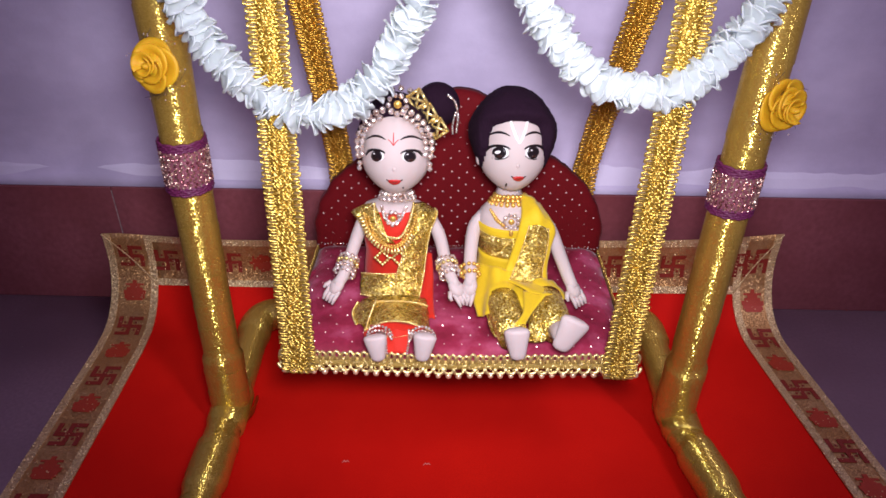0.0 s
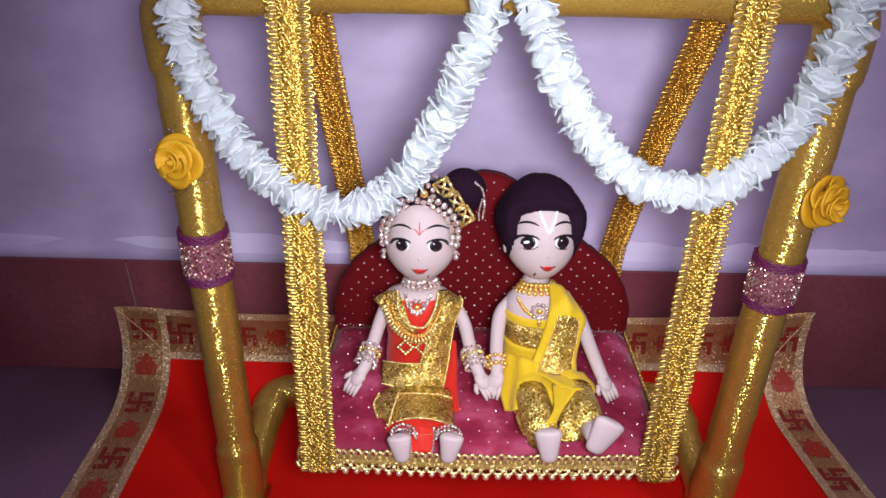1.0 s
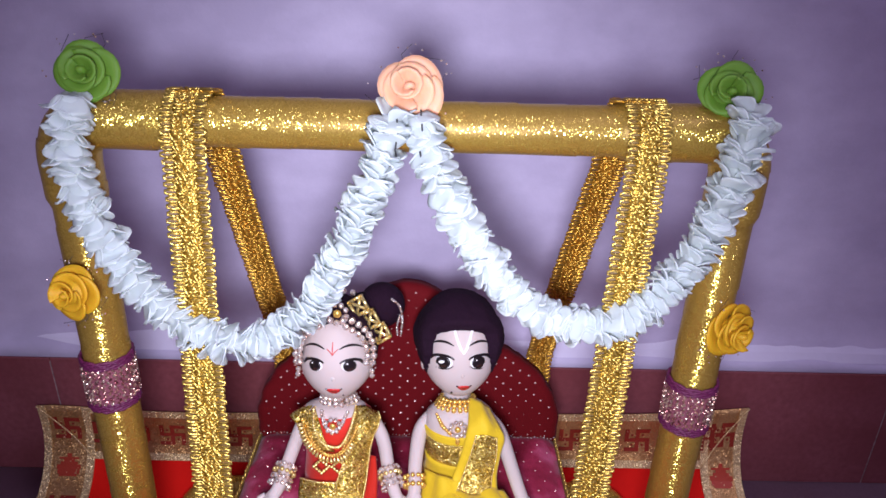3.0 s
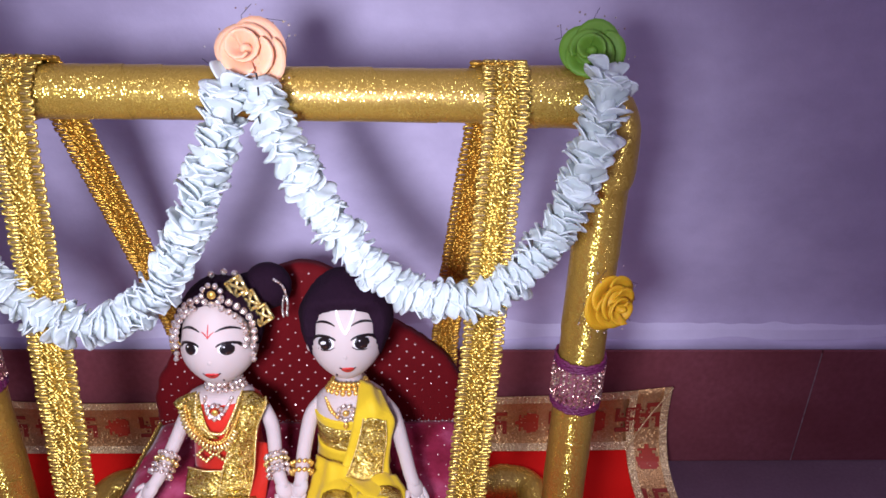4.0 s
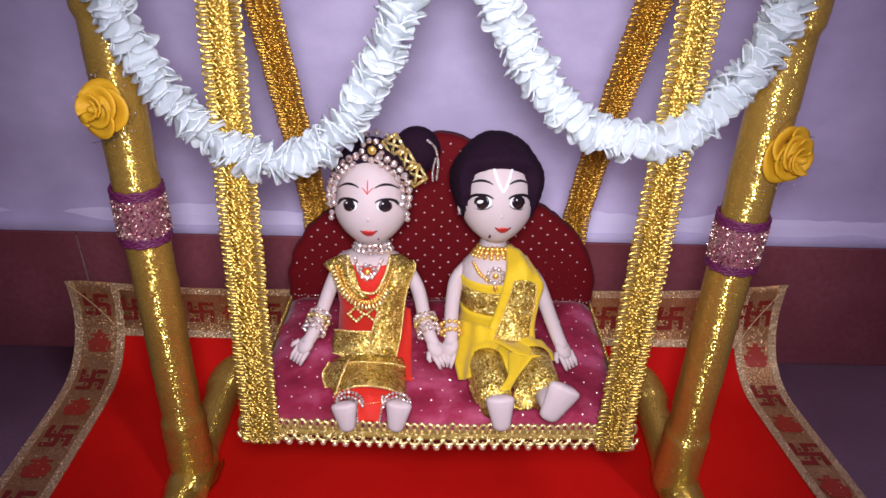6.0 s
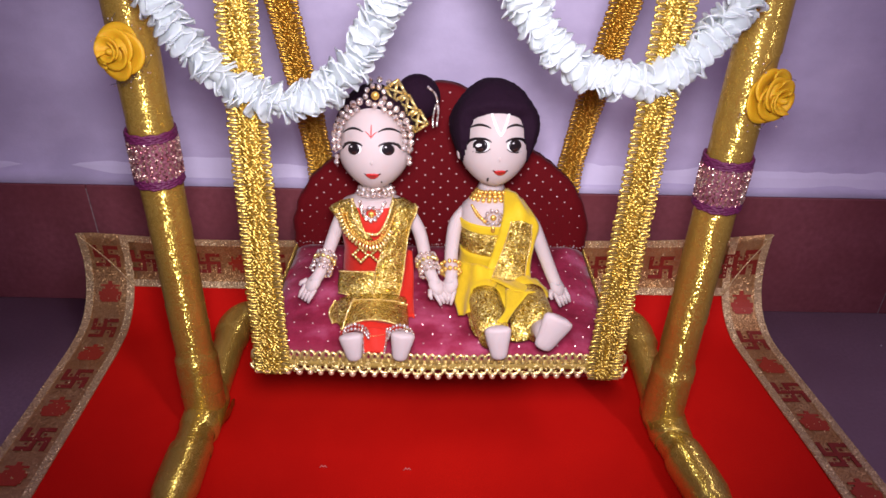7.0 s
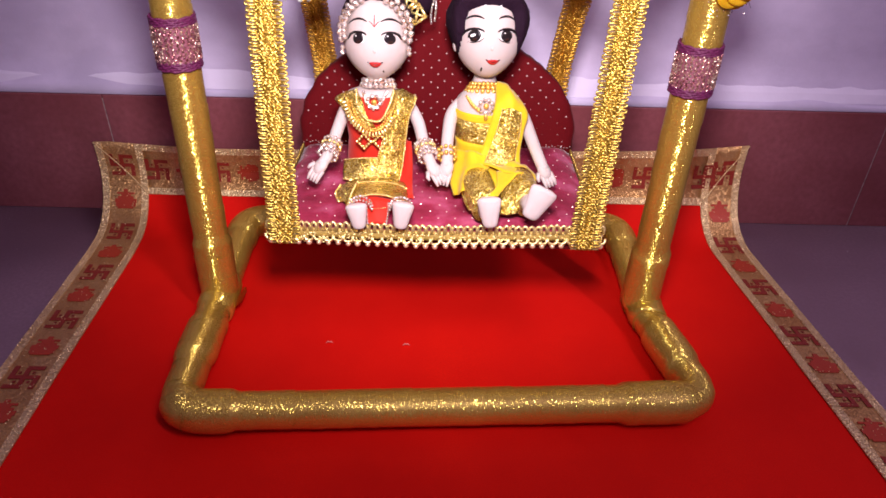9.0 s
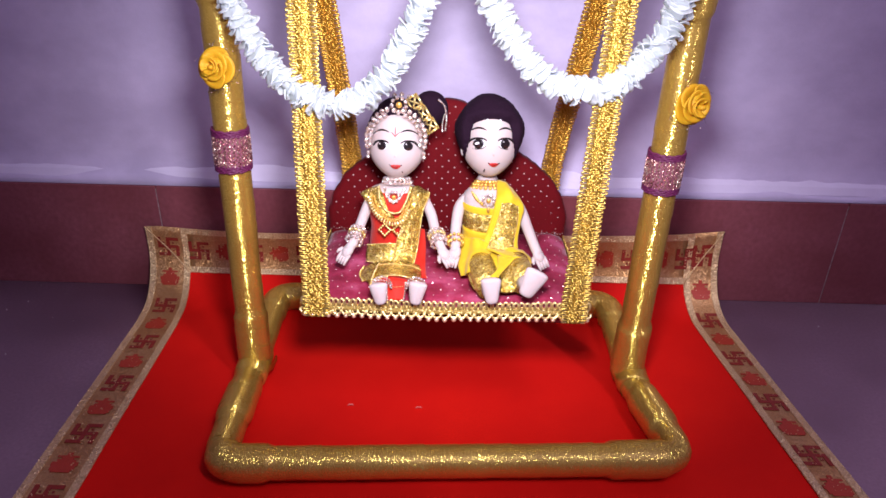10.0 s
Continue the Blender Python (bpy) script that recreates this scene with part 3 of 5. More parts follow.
def wrapped_pipe(name, points, root, corner=0.03, wrap=0.026, fat=()):
    """A pipe along the points with overlapping turns of ribbon. fat: (from, to) stretches where a fitting swells it."""
    pts = resample(rounded(points, corner), 0.003)
    fr = frames(pts)
    bm = bmesh.new()
    tube(bm, pts[::3] + [pts[-1]], PIPE_R - 0.0006, 16)
    pipe = part(name, bm, "gold_tissue", root)
    n = len(pts)
    per = int(wrap / 0.003)
    seg = 22
    ph = rng.uniform(0, 6.3)
    start = 0
    while start < n - 1:
        stop = min(start + per + rng.randint(-1, 2), n - 1)
        if n - 1 - stop < 4:
            stop = n - 1
        bm = bmesh.new()
        layer = bm.verts.layers.float_vector.new("axis")
        skew = rng.uniform(0.003, 0.006)
        rows = []
        first = max(0, start - 3)
        for i in range(first, stop + 1):
            p, d, s, u = fr[i]
            f = (i - first) / max(stop - first, 1)
            at = i / (n - 1)
            swell = sum(0.0024 * min(1.0, max(0, min(at - a, b - at) * n * 0.003 / 0.006)) for a, b in fat)
            r = PIPE_R + 0.0004 * f + swell
            row = []
            for k in range(seg):
                a = 2 * math.pi * k / seg
                off = d * (skew * math.cos(a - ph)) * (1 if 0 < i < n - 1 else 0)
                fold = 0.0003 * math.sin(3 * a + start) * f
                row.append(bm.verts.new(p + off + (s * math.cos(a) + u * math.sin(a)) * (r + fold)))
                row[-1][layer] = d
            rows.append(row)
        for a, b in zip(rows, rows[1:]):
            bridge(bm, a, b)
        p, d, s, u = fr[stop]
        edge = [bm.verts.new(v.co) for v in rows[-1]]
        lip = [bm.verts.new(v.co + (p - v.co) * 0.012) for v in rows[-1]]
        for v in edge + lip:
            v[layer] = d
        bridge(bm, edge, lip)
        part("ribbon_wrap", bm, "gold_tissue", pipe)
        start = stop
    return pipe


def cuff(root, place, top, tilt):
    """A glittering lace sleeve with purple thread edges round a post."""
    x, y, z = place
    r = PIPE_R + 0.0016
    bm = bmesh.new()
    rows = []
    for j in range(9):
        f = j / 8
        rows.append([bm.verts.new((x + tilt * f * top + math.cos(a) * (r + 0.0004 * math.sin(j * 2.4)), y + math.sin(a) * r, z + f * top)) for a in [2 * math.pi * k / 24 for k in range(24)]])
    for a, b in zip(rows, rows[1:]):
        bridge(bm, a, b)
    sleeve = part("cuff", bm, "cuff_net", root, "rose-gold glitter lace cuff with purple edges")
    bm = bmesh.new()
    for col in range(26):
        for step in range(13):
            f = 0.15 + 0.70 * step / 12 + rng.uniform(-0.01, 0.01)
            a = 2 * math.pi * (col + 0.30 * (step % 2)) / 26 + rng.uniform(-0.03, 0.03)
            c = Vector((x + tilt * f * top + math.cos(a) * (r + 0.0004), y + math.sin(a) * (r + 0.0004), z + f * top))
            d = Vector((-math.sin(a) * (0.5 if step % 2 else -0.5), math.cos(a) * (0.5 if step % 2 else -0.5), 1.0)) * 0.0011
            tube(bm, [c - d, c, c + d], [0.0003, rng.uniform(0.0008, 0.0013), 0.0004], 5)
    tagged(part("glitter_fill", bm, "glitter", sleeve, smooth=False), kind="stuff")
    for f in (0.05, 0.95):
        bm = bmesh.new()
        for dz, phase in ((-0.0024, 0.0), (-0.0008, 2.1), (0.0008, 4.2), (0.0024, 1.0)):
            hoop = [(x + tilt * f * top + math.cos(2 * math.pi * k / 60) * (r - 0.0002 + 0.0003 * math.sin(k * 2.1 + phase)), y + math.sin(2 * math.pi * k / 60) * (r - 0.0002 + 0.0003 * math.sin(k * 2.1 + phase)), z + f * top + dz + 0.0004 * math.sin(k * 1.05 + phase)) for k in range(61)]
            tube(bm, hoop, 0.0011, 6)
        part("purple_edging", bm, "purple", sleeve, "purple thread edging")


LP0, LP1 = (-0.203, 0.006), (-0.196, 0.008)
RP0, RP1 = (0.197, 0.006), (0.203, 0.010)
BAR_Z = 0.4385


def swing_frame(root):
    z = 0.0045 + PIPE_R + 0.001
    wrapped_pipe("front_rail", [(-0.203, -0.02, z), (-0.1965, -0.1435, z), (0.2210, -0.1205, z), (0.201, -0.02, z)], root, 0.026, fat=((0.02, 0.11), (0.17, 0.26), (0.74, 0.83), (0.89, 0.98)))
    wrapped_pipe("back_rail", [(-0.202, -0.022, z), (-0.213, 0.147, z), (0.205, 0.149, z), (0.200, -0.022, z)], root, 0.026, fat=((0.0, 0.07), (0.17, 0.28), (0.72, 0.83), (0.93, 1.0)))
    wrapped_pipe("post_and_top_rail", [(LP0[0], LP0[1], z), (LP1[0], LP1[1], BAR_Z - 0.0), (RP1[0], RP1[1], BAR_Z - 0.001), (RP0[0], RP0[1], z)], root, 0.026, fat=((0.0, 0.055), (0.30, 0.40), (0.60, 0.70), (0.945, 1.0)))
    for sx in (-1, 1):
        bm = bmesh.new()
        layer = bm.verts.layers.float_vector.new("axis")
        rows = []
        for i in range(9):
            f = i / 8
            y = 0.026 - 0.040 * f
            row = []
            for j in range(5):
                g = j / 4
                x = sx * (0.1858 - 0.0016 * math.sin(math.pi * f) - 0.003 * g * f)
                v = bm.verts.new((x, y + 0.003 * math.sin(g * 3), 0.008 + 0.012 * g * (0.6 + 0.4 * math.sin(math.pi * f)) + 0.010 * f + 0.001 * math.sin(f * 9)))
                v[layer] = (0, 1, 0)
                row.append(v)
            rows.append(row)
        for a, b in zip(rows, rows[1:]):
            for j in range(4):
                bm.faces.new((a[j], a[j + 1], b[j + 1], b[j]))
        bmesh.ops.solidify(bm, geom=list(bm.faces), thickness=0.0004)
        part("loose_ribbon_end", bm, "gold_tissue", root, "loose end of gold ribbon")
    cuff(root, (-0.1995, 0.0065, 0.243), 0.037, 0.02)
    cuff(root, (0.1995, 0.007, 0.232), 0.036, 0.015)


SWING = thing("toy_swing", (0, 0, 0), "toy swing of gold ribbon-wrapped pipes with a maroon velvet seat", "toy swing")
swing_frame(SWING)


# ---- gold lace ----
def lace(name, pts, across, normal, width, parent, label="", core=0.52, tone="gold", arches=False):
    """A strip of gold lace along pts: a corded middle and open ladders of loops down both edges."""
    pts = resample([Vector(p) for p in pts], 0.0021)
    across, normal = Vector(across).normalized(), Vector(normal).normalized()
    half = width / 2
    bm = bmesh.new()
    rows = []
    for i, p in enumerate(pts):
        w = half * core + 0.0003 * math.sin(i * 1.3)
        rows.append([bm.verts.new(p + across * (w * c) + normal * h) for c, h in ((-1, 0), (-0.4, 0.0004), (0, 0.0006), (0.4, 0.0004), (1, 0), (1, -0.0010), (-1, -0.0010))])
    for a, b in zip(rows, rows[1:]):
        bridge(bm, a, b)
    cap(bm, rows[0], flip=True)
    cap(bm, rows[-1])
    bmesh.ops.recalc_face_normals(bm, faces=bm.faces)
    band = part(name, bm, "olive_cord" if arches else tone + "_lace", parent, label)
    if arches:  # rows of cord arches above and below a plain cord, each lower one with its bead
        bm, bm2 = bmesh.new(), bmesh.new()
        line = resample(pts, 0.0049)
        for i, p in enumerate(line):
            d = (line[min(i + 1, len(line) - 1)] - line[max(i - 1, 0)]).normalized()
            lean, h = rng.uniform(-0.0006, 0.0006), half * 0.98 * rng.uniform(0.9, 1.08)
            arch = [p + d * (0.0021 * c + lean * f) + across * (half * 0.22 + (h - half * 0.22) * f) + normal * (0.0012 + 0.0006 * f) for c, f in ((-0.8, 0), (-1, 0.55), (-0.6, 0.92), (0, 1.05), (0.6, 0.92), (1, 0.55), (0.8, 0))]
            tube(bm, arch, 0.0011, 6)
            for k in range(6):  # small curls lying over the plain cord
                c = p + d * rng.uniform(-0.0025, 0.0025) + across * (half * rng.uniform(-0.75, 0.45)) + normal * 0.0010
                a = rng.uniform(0, 6.283)
                tube(bm, [c + (across * math.cos(a + q) + d * math.sin(a + q)) * 0.0012 for q in (0.0, 1.0, 2.0, 3.0)], [0.0003, 0.0006, 0.0006, 0.0003], 5)
        line = resample(pts, 0.0076)
        for i, p in enumerate(line):
            d = (line[min(i + 1, len(line) - 1)] - line[max(i - 1, 0)]).normalized()
            lean, h = rng.uniform(-0.0005, 0.0005), half * 0.70 * rng.uniform(0.92, 1.06)
            arch = [p + d * (0.0034 * c + lean * f) - across * (half * 0.22 + (h - half * 0.22) * f) + normal * (0.0012 + 0.0006 * f) for c, f in ((-1, 0), (-1.05, 0.5), (-0.7, 0.9), (0, 1.05), (0.7, 0.9), (1.05, 0.5), (1, 0))]
            tube(bm, arch, 0.0011, 6)
            ball(bm2, p + d * lean - across * (h + 0.0019) + normal * 0.0012, rng.uniform(0.0020, 0.0025), 8, 6)
        tagged(part("arch_edge", bm, "trim_cord", band), kind="stuff")
        tagged(part("bead_fringe", bm2, "rose_gold_bead", band, "round rose-gold beads along the lower edge"), kind="stuff")
        return band
    # sheer woven ground that reaches to the tips of the loops
    bm = bmesh.new()
    rows = [[bm.verts.new(p + across * (half * 0.93 * c) + normal * h) for c, h in ((-1, -0.0006), (1, -0.0006), (1, -0.0010), (-1, -0.0010))] for p in pts[::2] + [pts[-1]]]
    for a, b in zip(rows, rows[1:]):
        bridge(bm, a, b)
    part("ground_strip", bm, tone + "_ground", band, smooth=False)
    # slanting metal cord worked over the middle in columns
    bm = bmesh.new()
    for i in range(len(pts) - 1):
        d = (pts[i + 1] - pts[i]).normalized()
        for k, at in enumerate((-0.78, -0.34, 0.10, 0.46, 0.82)):
            c = pts[i] + d * rng.uniform(0, 0.0007) + across * (half * core * (at + rng.uniform(-0.20, 0.20))) + normal * rng.uniform(0.0004, 0.0010)
            lean, r = rng.choice((-1, 1, 1)) * (1, 1, -1, 1, -1)[k] * rng.uniform(0.2, 1.1), half * core * rng.uniform(0.20, 0.36)
            stroke = [c + across * (r * q) + d * (r * (lean * q + 0.35 * math.sin(q * 3.1))) + normal * (0.0006 * (1 - q * q)) for q in (-1.0, -0.4, 0.3, 1.0)]
            tube(bm, stroke, [0.0003, 0.0007, 0.0007, 0.0003], 5)
    tagged(part("cord_fill", bm, tone + "_cord", band), kind="stuff")
    # ladder loops
    bm = bmesh.new()
    for i in range(0, len(pts) - 1, 2):
        d = (pts[i + 1] - pts[i]).normalized()
        for side in (-1, 1):
            root_, tip = half * core * 0.9, half * rng.uniform(0.96, 1.06)
            c = pts[i] + normal * rng.uniform(0.0002, 0.0009)
            q = 0.0014
            loop = [c - d * q * 0.8 + across * (side * root_), c - d * q + across * (side * (root_ * 0.35 + tip * 0.65)), c - d * q * 0.5 + across * (side * tip), c + d * q * 0.5 + across * (side * tip), c + d * q + across * (side * (root_ * 0.35 + tip * 0.65)), c + d * q * 0.8 + across * (side * root_)]
            tube(bm, loop, 0.0008, 5)
    tagged(part("loop_edge", bm, tone + "_cord", band), kind="stuff")
    return band


# ---- the hanging seat ----
SEAT_Z, SEAT_F, SEAT_B, SEAT_L, SEAT_R = 0.140, -0.056, 0.104, -0.130, 0.130
BACK = [(0.133, 0.127), (0.1335, 0.158), (0.127, 0.180), (0.113, 0.202), (0.089, 0.222), (0.062, 0.238), (0.044, 0.257), (0.030, 0.2745), (0.018, 0.2825), (0.0065, 0.2865)]
BACK_Y = 0.101


def slab_from_outline(outline, y0, y1, puff, bm):
    """A padded upright panel with the outline (x, z), bulging forward a little."""
    n = len(outline)
    cx, cz = sum(p[0] for p in outline) / n, 0.18
    back = [bm.verts.new((x, y1, z)) for x, z in outline]
    cap(bm, back)
    prev = back
    for f, y in ((1.0, y0 + 0.004), (0.985, y0 + 0.001), (0.95, y0 - puff * 0.35), (0.82, y0 - puff * 0.7), (0.6, y0 - puff * 0.95), (0.3, y0 - puff)):
        row = [bm.verts.new((cx + (x - cx) * f, y, cz + (z - cz) * f)) for x, z in outline]
        bridge(bm, prev, row)
        prev = row
    mid = bm.verts.new((cx, y0 - puff, cz))
    for k in range(n):
        bm.faces.new((prev[k], prev[(k + 1) % n], mid))
    bmesh.ops.recalc_face_normals(bm, faces=bm.faces)


def inside_back(x, z):
    for (xa, za), (xb, zb) in zip(BACK, BACK[1:]):
        if za <= z <= zb:
            return abs(x) < xa + (xb - xa) * (z - za) / (zb - za) - 0.006
    return False


def hanging_seat(root):
    bm = bmesh.new()
    box(bm, (SEAT_L, SEAT_F, SEAT_Z - 0.020), (SEAT_R, SEAT_B + 0.010, SEAT_Z - 0.0075), bevel=0.002)
    part("seat_board", bm, "velvet", root, smooth=False)
    bm = bmesh.new()
    nx, ny = 44, 30
    grid = []
    for j in range(ny + 1):
        row = []
        for i in range(nx + 1):
            u, v = i / nx, j / ny
            edge = min(u, 1 - u, v, 1 - v)
            h = 0.008 * (1 - (1 - min(edge / 0.10, 1)) ** 2.5) + 0.0022 * noise.noise(Vector((u * 6, v * 4, 3)))
            row.append(bm.verts.new((SEAT_L + (SEAT_R - SEAT_L) * u, SEAT_F + (SEAT_B - SEAT_F) * v, SEAT_Z - 0.007 + h)))
        grid.append(row)
    for j in range(ny):
        for i in range(nx):
            bm.faces.new((grid[j][i], grid[j][i + 1], grid[j + 1][i + 1], grid[j + 1][i]))
    got = bmesh.ops.extrude_face_region(bm, geom=list(bm.faces))
    for v in got["geom"]:
        if isinstance(v, bmesh.types.BMVert):
            v.co.z = SEAT_Z - 0.0065 if v.co.z > SEAT_Z - 0.0069 else v.co.z - 0.0005
    bmesh.ops.recalc_face_normals(bm, faces=bm.faces)
    cushion = part("seat_cushion", bm, "seat_velvet", root, "crushed pinkish maroon velvet, sheen painted in, with pale dots")
    bm = bmesh.new()
    for j in range(14):
        for i in range(19):
            x, y = SEAT_L + 0.009 + 0.0138 * (i + 0.5 * (j % 2)), SEAT_F + 0.010 + 0.0110 * j
            if x < SEAT_R - 0.008:
                bead(bm, (x + rng.uniform(-0.001, 0.001), y + rng.uniform(-0.001, 0.001), SEAT_Z + 0.0012 + 0.0022 * noise.noise(Vector(((x - SEAT_L) / 0.26 * 6, (y - SEAT_F) / 0.17 * 4, 3)))), rng.uniform(0.0005, 0.0008))
    tagged(part("dot_pattern", bm, "dot", cushion, smooth=False), kind="stuff")
    fine = [Vector((x, 0, z)) for x, z in BACK] + [Vector((-x, 0, z)) for x, z in reversed(BACK)]
    fine = resample(fine, 0.004)
    outline = [(p.x + 0.0011 * noise.noise(p * 120), p.z + 0.0011 * noise.noise(p * 120 + Vector((9, 0, 0)))) for p in fine]
    bm = bmesh.new()
    slab_from_outline(outline, BACK_Y, BACK_Y + 0.013, 0.004, bm)
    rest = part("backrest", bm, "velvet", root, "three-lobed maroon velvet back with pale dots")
    bm = bmesh.new()
    for j in range(23):
        for i in range(-11, 12):
            x, z = 0.0136 * (i + 0.5 * (j % 2)), 0.146 + 0.0064 * j
            if inside_back(x, z):
                f = max(abs(x) / 0.133, (z - 0.18) / 0.108)
                y = BACK_Y - 0.004 * (1 - f * f) - 0.0006
                bead(bm, (x + rng.uniform(-0.0008, 0.0008), y, z + rng.uniform(-0.0008, 0.0008)), 0.00105)
    tagged(part("dot_pattern", bm, "dot", rest, smooth=False), kind="stuff")
    bm = bmesh.new()
    for i in range(90):
        bead(bm, (-0.129 + 0.0029 * i, 0.095 + rng.uniform(-0.001, 0.001), SEAT_Z + 0.002 + rng.uniform(-0.0008, 0.0008)), rng.uniform(0.0006, 0.0011))
    tagged(part("seam_beading", bm, "bead", rest, "row of tiny silver beads along the seam", smooth=False), kind="stuff")
    # lace along the front edge, with a bead fringe, and along the sides
    lace("front_trim", [(-0.128, -0.0595, 0.1345), (0.0, -0.061, 0.1335), (0.131, -0.0585, 0.1355)], (0, 0.25, 1), (0, -1, 0.3), 0.0175, root, "gold lace with a bead fringe", core=0.42, arches=True)
    for x, sx in ((SEAT_L - 0.001, -1), (SEAT_R + 0.001, 1)):
        lace("side_trim", [(x, SEAT_F, 0.130), (x, SEAT_B + 0.01, 0.130)], (0.0, 0, 1), (sx, 0, 0.2), 0.012, root, "gold lace edging")
    # four straps from the top rail
    top = BAR_Z + PIPE_R + 0.003
    for lx, bx, wy in ((-0.120, -0.1165, 0.0245), (0.1392, 0.1185, 0.0235)):
        lace("front_strap", [(lx, 0.018, top - 0.002), (lx, 0.008, top + 0.0012), (lx, -0.004, top - 0.0035), (lx, -0.0125, top - 0.013), (lx, -0.0145, BAR_Z - 0.006), (lx * 0.75 + bx * 0.25, -0.0255, 0.36), (bx, -0.060, 0.142), (bx, -0.0645, 0.126)], (1, 0, 0.0), (0, -1, 0.15), wy, root, "gold lace strap")
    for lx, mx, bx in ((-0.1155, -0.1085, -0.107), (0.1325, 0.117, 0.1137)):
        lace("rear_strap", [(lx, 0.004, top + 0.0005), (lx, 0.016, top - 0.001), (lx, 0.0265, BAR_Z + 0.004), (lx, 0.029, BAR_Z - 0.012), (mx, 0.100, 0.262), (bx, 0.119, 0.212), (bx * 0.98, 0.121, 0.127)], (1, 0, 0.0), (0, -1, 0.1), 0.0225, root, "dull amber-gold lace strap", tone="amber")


hanging_seat(SWING)


# ---- white petal garlands ----
def petal_mesh(k):
    """A cupped satin petal with a waved rim, its foot at the origin, reaching along +x."""
    r = random.Random(k)
    bm = bmesh.new()
    n, m, L, W = 11, 9, r.uniform(0.0128, 0.0146), r.uniform(0.0082, 0.0110)
    cup, roll, bend = r.uniform(0.0006, 0.0022), r.uniform(0.0005, 0.0022), r.uniform(-0.0016, 0.0016)
    rows = []
    for i in range(m):
        f = i / (m - 1)
        w = W * (0.45 + 0.55 * math.sin(math.pi * (0.10 + 0.60 * f))) * math.sqrt(max(0.04, 1 - max(0, (f - 0.42) / 0.585) ** 3.0))
        row = []
        for j in range(n):
            c = -1 + 2 * j / (n - 1)
            z = cup * c * c * math.sin(math.pi * f * 0.9) - roll * max(0, f - 0.7) / 0.3 + bend * f * c + 0.0007 * f * math.sin(5 * c + k)
            row.append(bm.verts.new((L * f * (1 - 0.03 * c * c), w * c, z)))
        rows.append(row)
    for a, b in zip(rows, rows[1:]):
        for j in range(n - 1):
            bm.faces.new((a[j], b[j], b[j + 1], a[j + 1]))
    bmesh.ops.recalc_face_normals(bm, faces=bm.faces)
    bmesh.ops.solidify(bm, geom=list(bm.faces), thickness=0.0007)
    return mesh_of("petal", bm, "petal")


PETALS = [petal_mesh(k) for k in range(6)]


def garland(ctrl, label):
    root = thing("garland", (0, 0, 0), label, "garland", "garlands on the swing")
    pts, _ = bezier_points(ctrl, 94)
    bm = bmesh.new()
    tube(bm, pts, [0.0058 + 0.0007 * math.sin(k * 2.3) for k in range(len(pts))], 12)
    part("string", bm, "petal", root)
    end = pts[-1] if ctrl[0][0] < -0.1 else pts[0]
    bm = bmesh.new()
    tube(bm, [end + Vector((0.002, -0.004, 0.004)), end + Vector((0.003, -0.008, -0.006)), end + Vector((0.0015, -0.008, -0.016)), end + Vector((0.003, -0.007, -0.024))], 0.0005, 5)
    part("thread_end", bm, "thread", root, "dark loose thread")
    for i, (p, d, s, u) in enumerate(frames(pts)):
        turn = rng.uniform(0, 6.283)
        for k in range(3):
            a = turn + k * 2.094 + rng.uniform(-0.3, 0.3)
            out = s * math.cos(a) + u * math.sin(a)
            lean = rng.uniform(0.55, 1.45) * (1 if rng.random() < 0.85 else -0.6)
            x = (out + d * lean).normalized()
            y = d.cross(x).normalized()
            m = Matrix((x, y, x.cross(y))).transposed().to_4x4()
            m.translation = p + d * rng.uniform(-0.001, 0.001) + out * 0.0028
            ob = part("petal", PETALS[(i * 4 + k * 5) % 6], None, root)
            size = rng.uniform(0.82, 1.02)
            ob.matrix_basis = m @ Matrix.Diagonal((size * 0.92, size, size, 1))


garland([(-0.174, -0.020, 0.457), (-0.178, -0.026, 0.428), (-0.174, -0.026, 0.396), (-0.161, -0.027, 0.364), (-0.140, -0.030, 0.337), (-0.114, -0.034, 0.320), (-0.085, -0.033, 0.315), (-0.059, -0.030, 0.331), (-0.038, -0.028, 0.361), (-0.022, -0.027, 0.395), (-0.010, -0.025, 0.426), (-0.003, -0.020, 0.450)], "swag of white satin petals hung from the gold top rail")
garland([(0.010, -0.020, 0.451), (0.022, -0.025, 0.421), (0.037, -0.026, 0.390), (0.056, -0.027, 0.361), (0.080, -0.030, 0.339), (0.109, -0.033, 0.331), (0.136, -0.032, 0.336), (0.159, -0.028, 0.356), (0.174, -0.026, 0.383), (0.183, -0.025, 0.415), (0.188, -0.024, 0.438), (0.190, -0.019, 0.456)], "swag of white satin petals hung from the gold top rail")


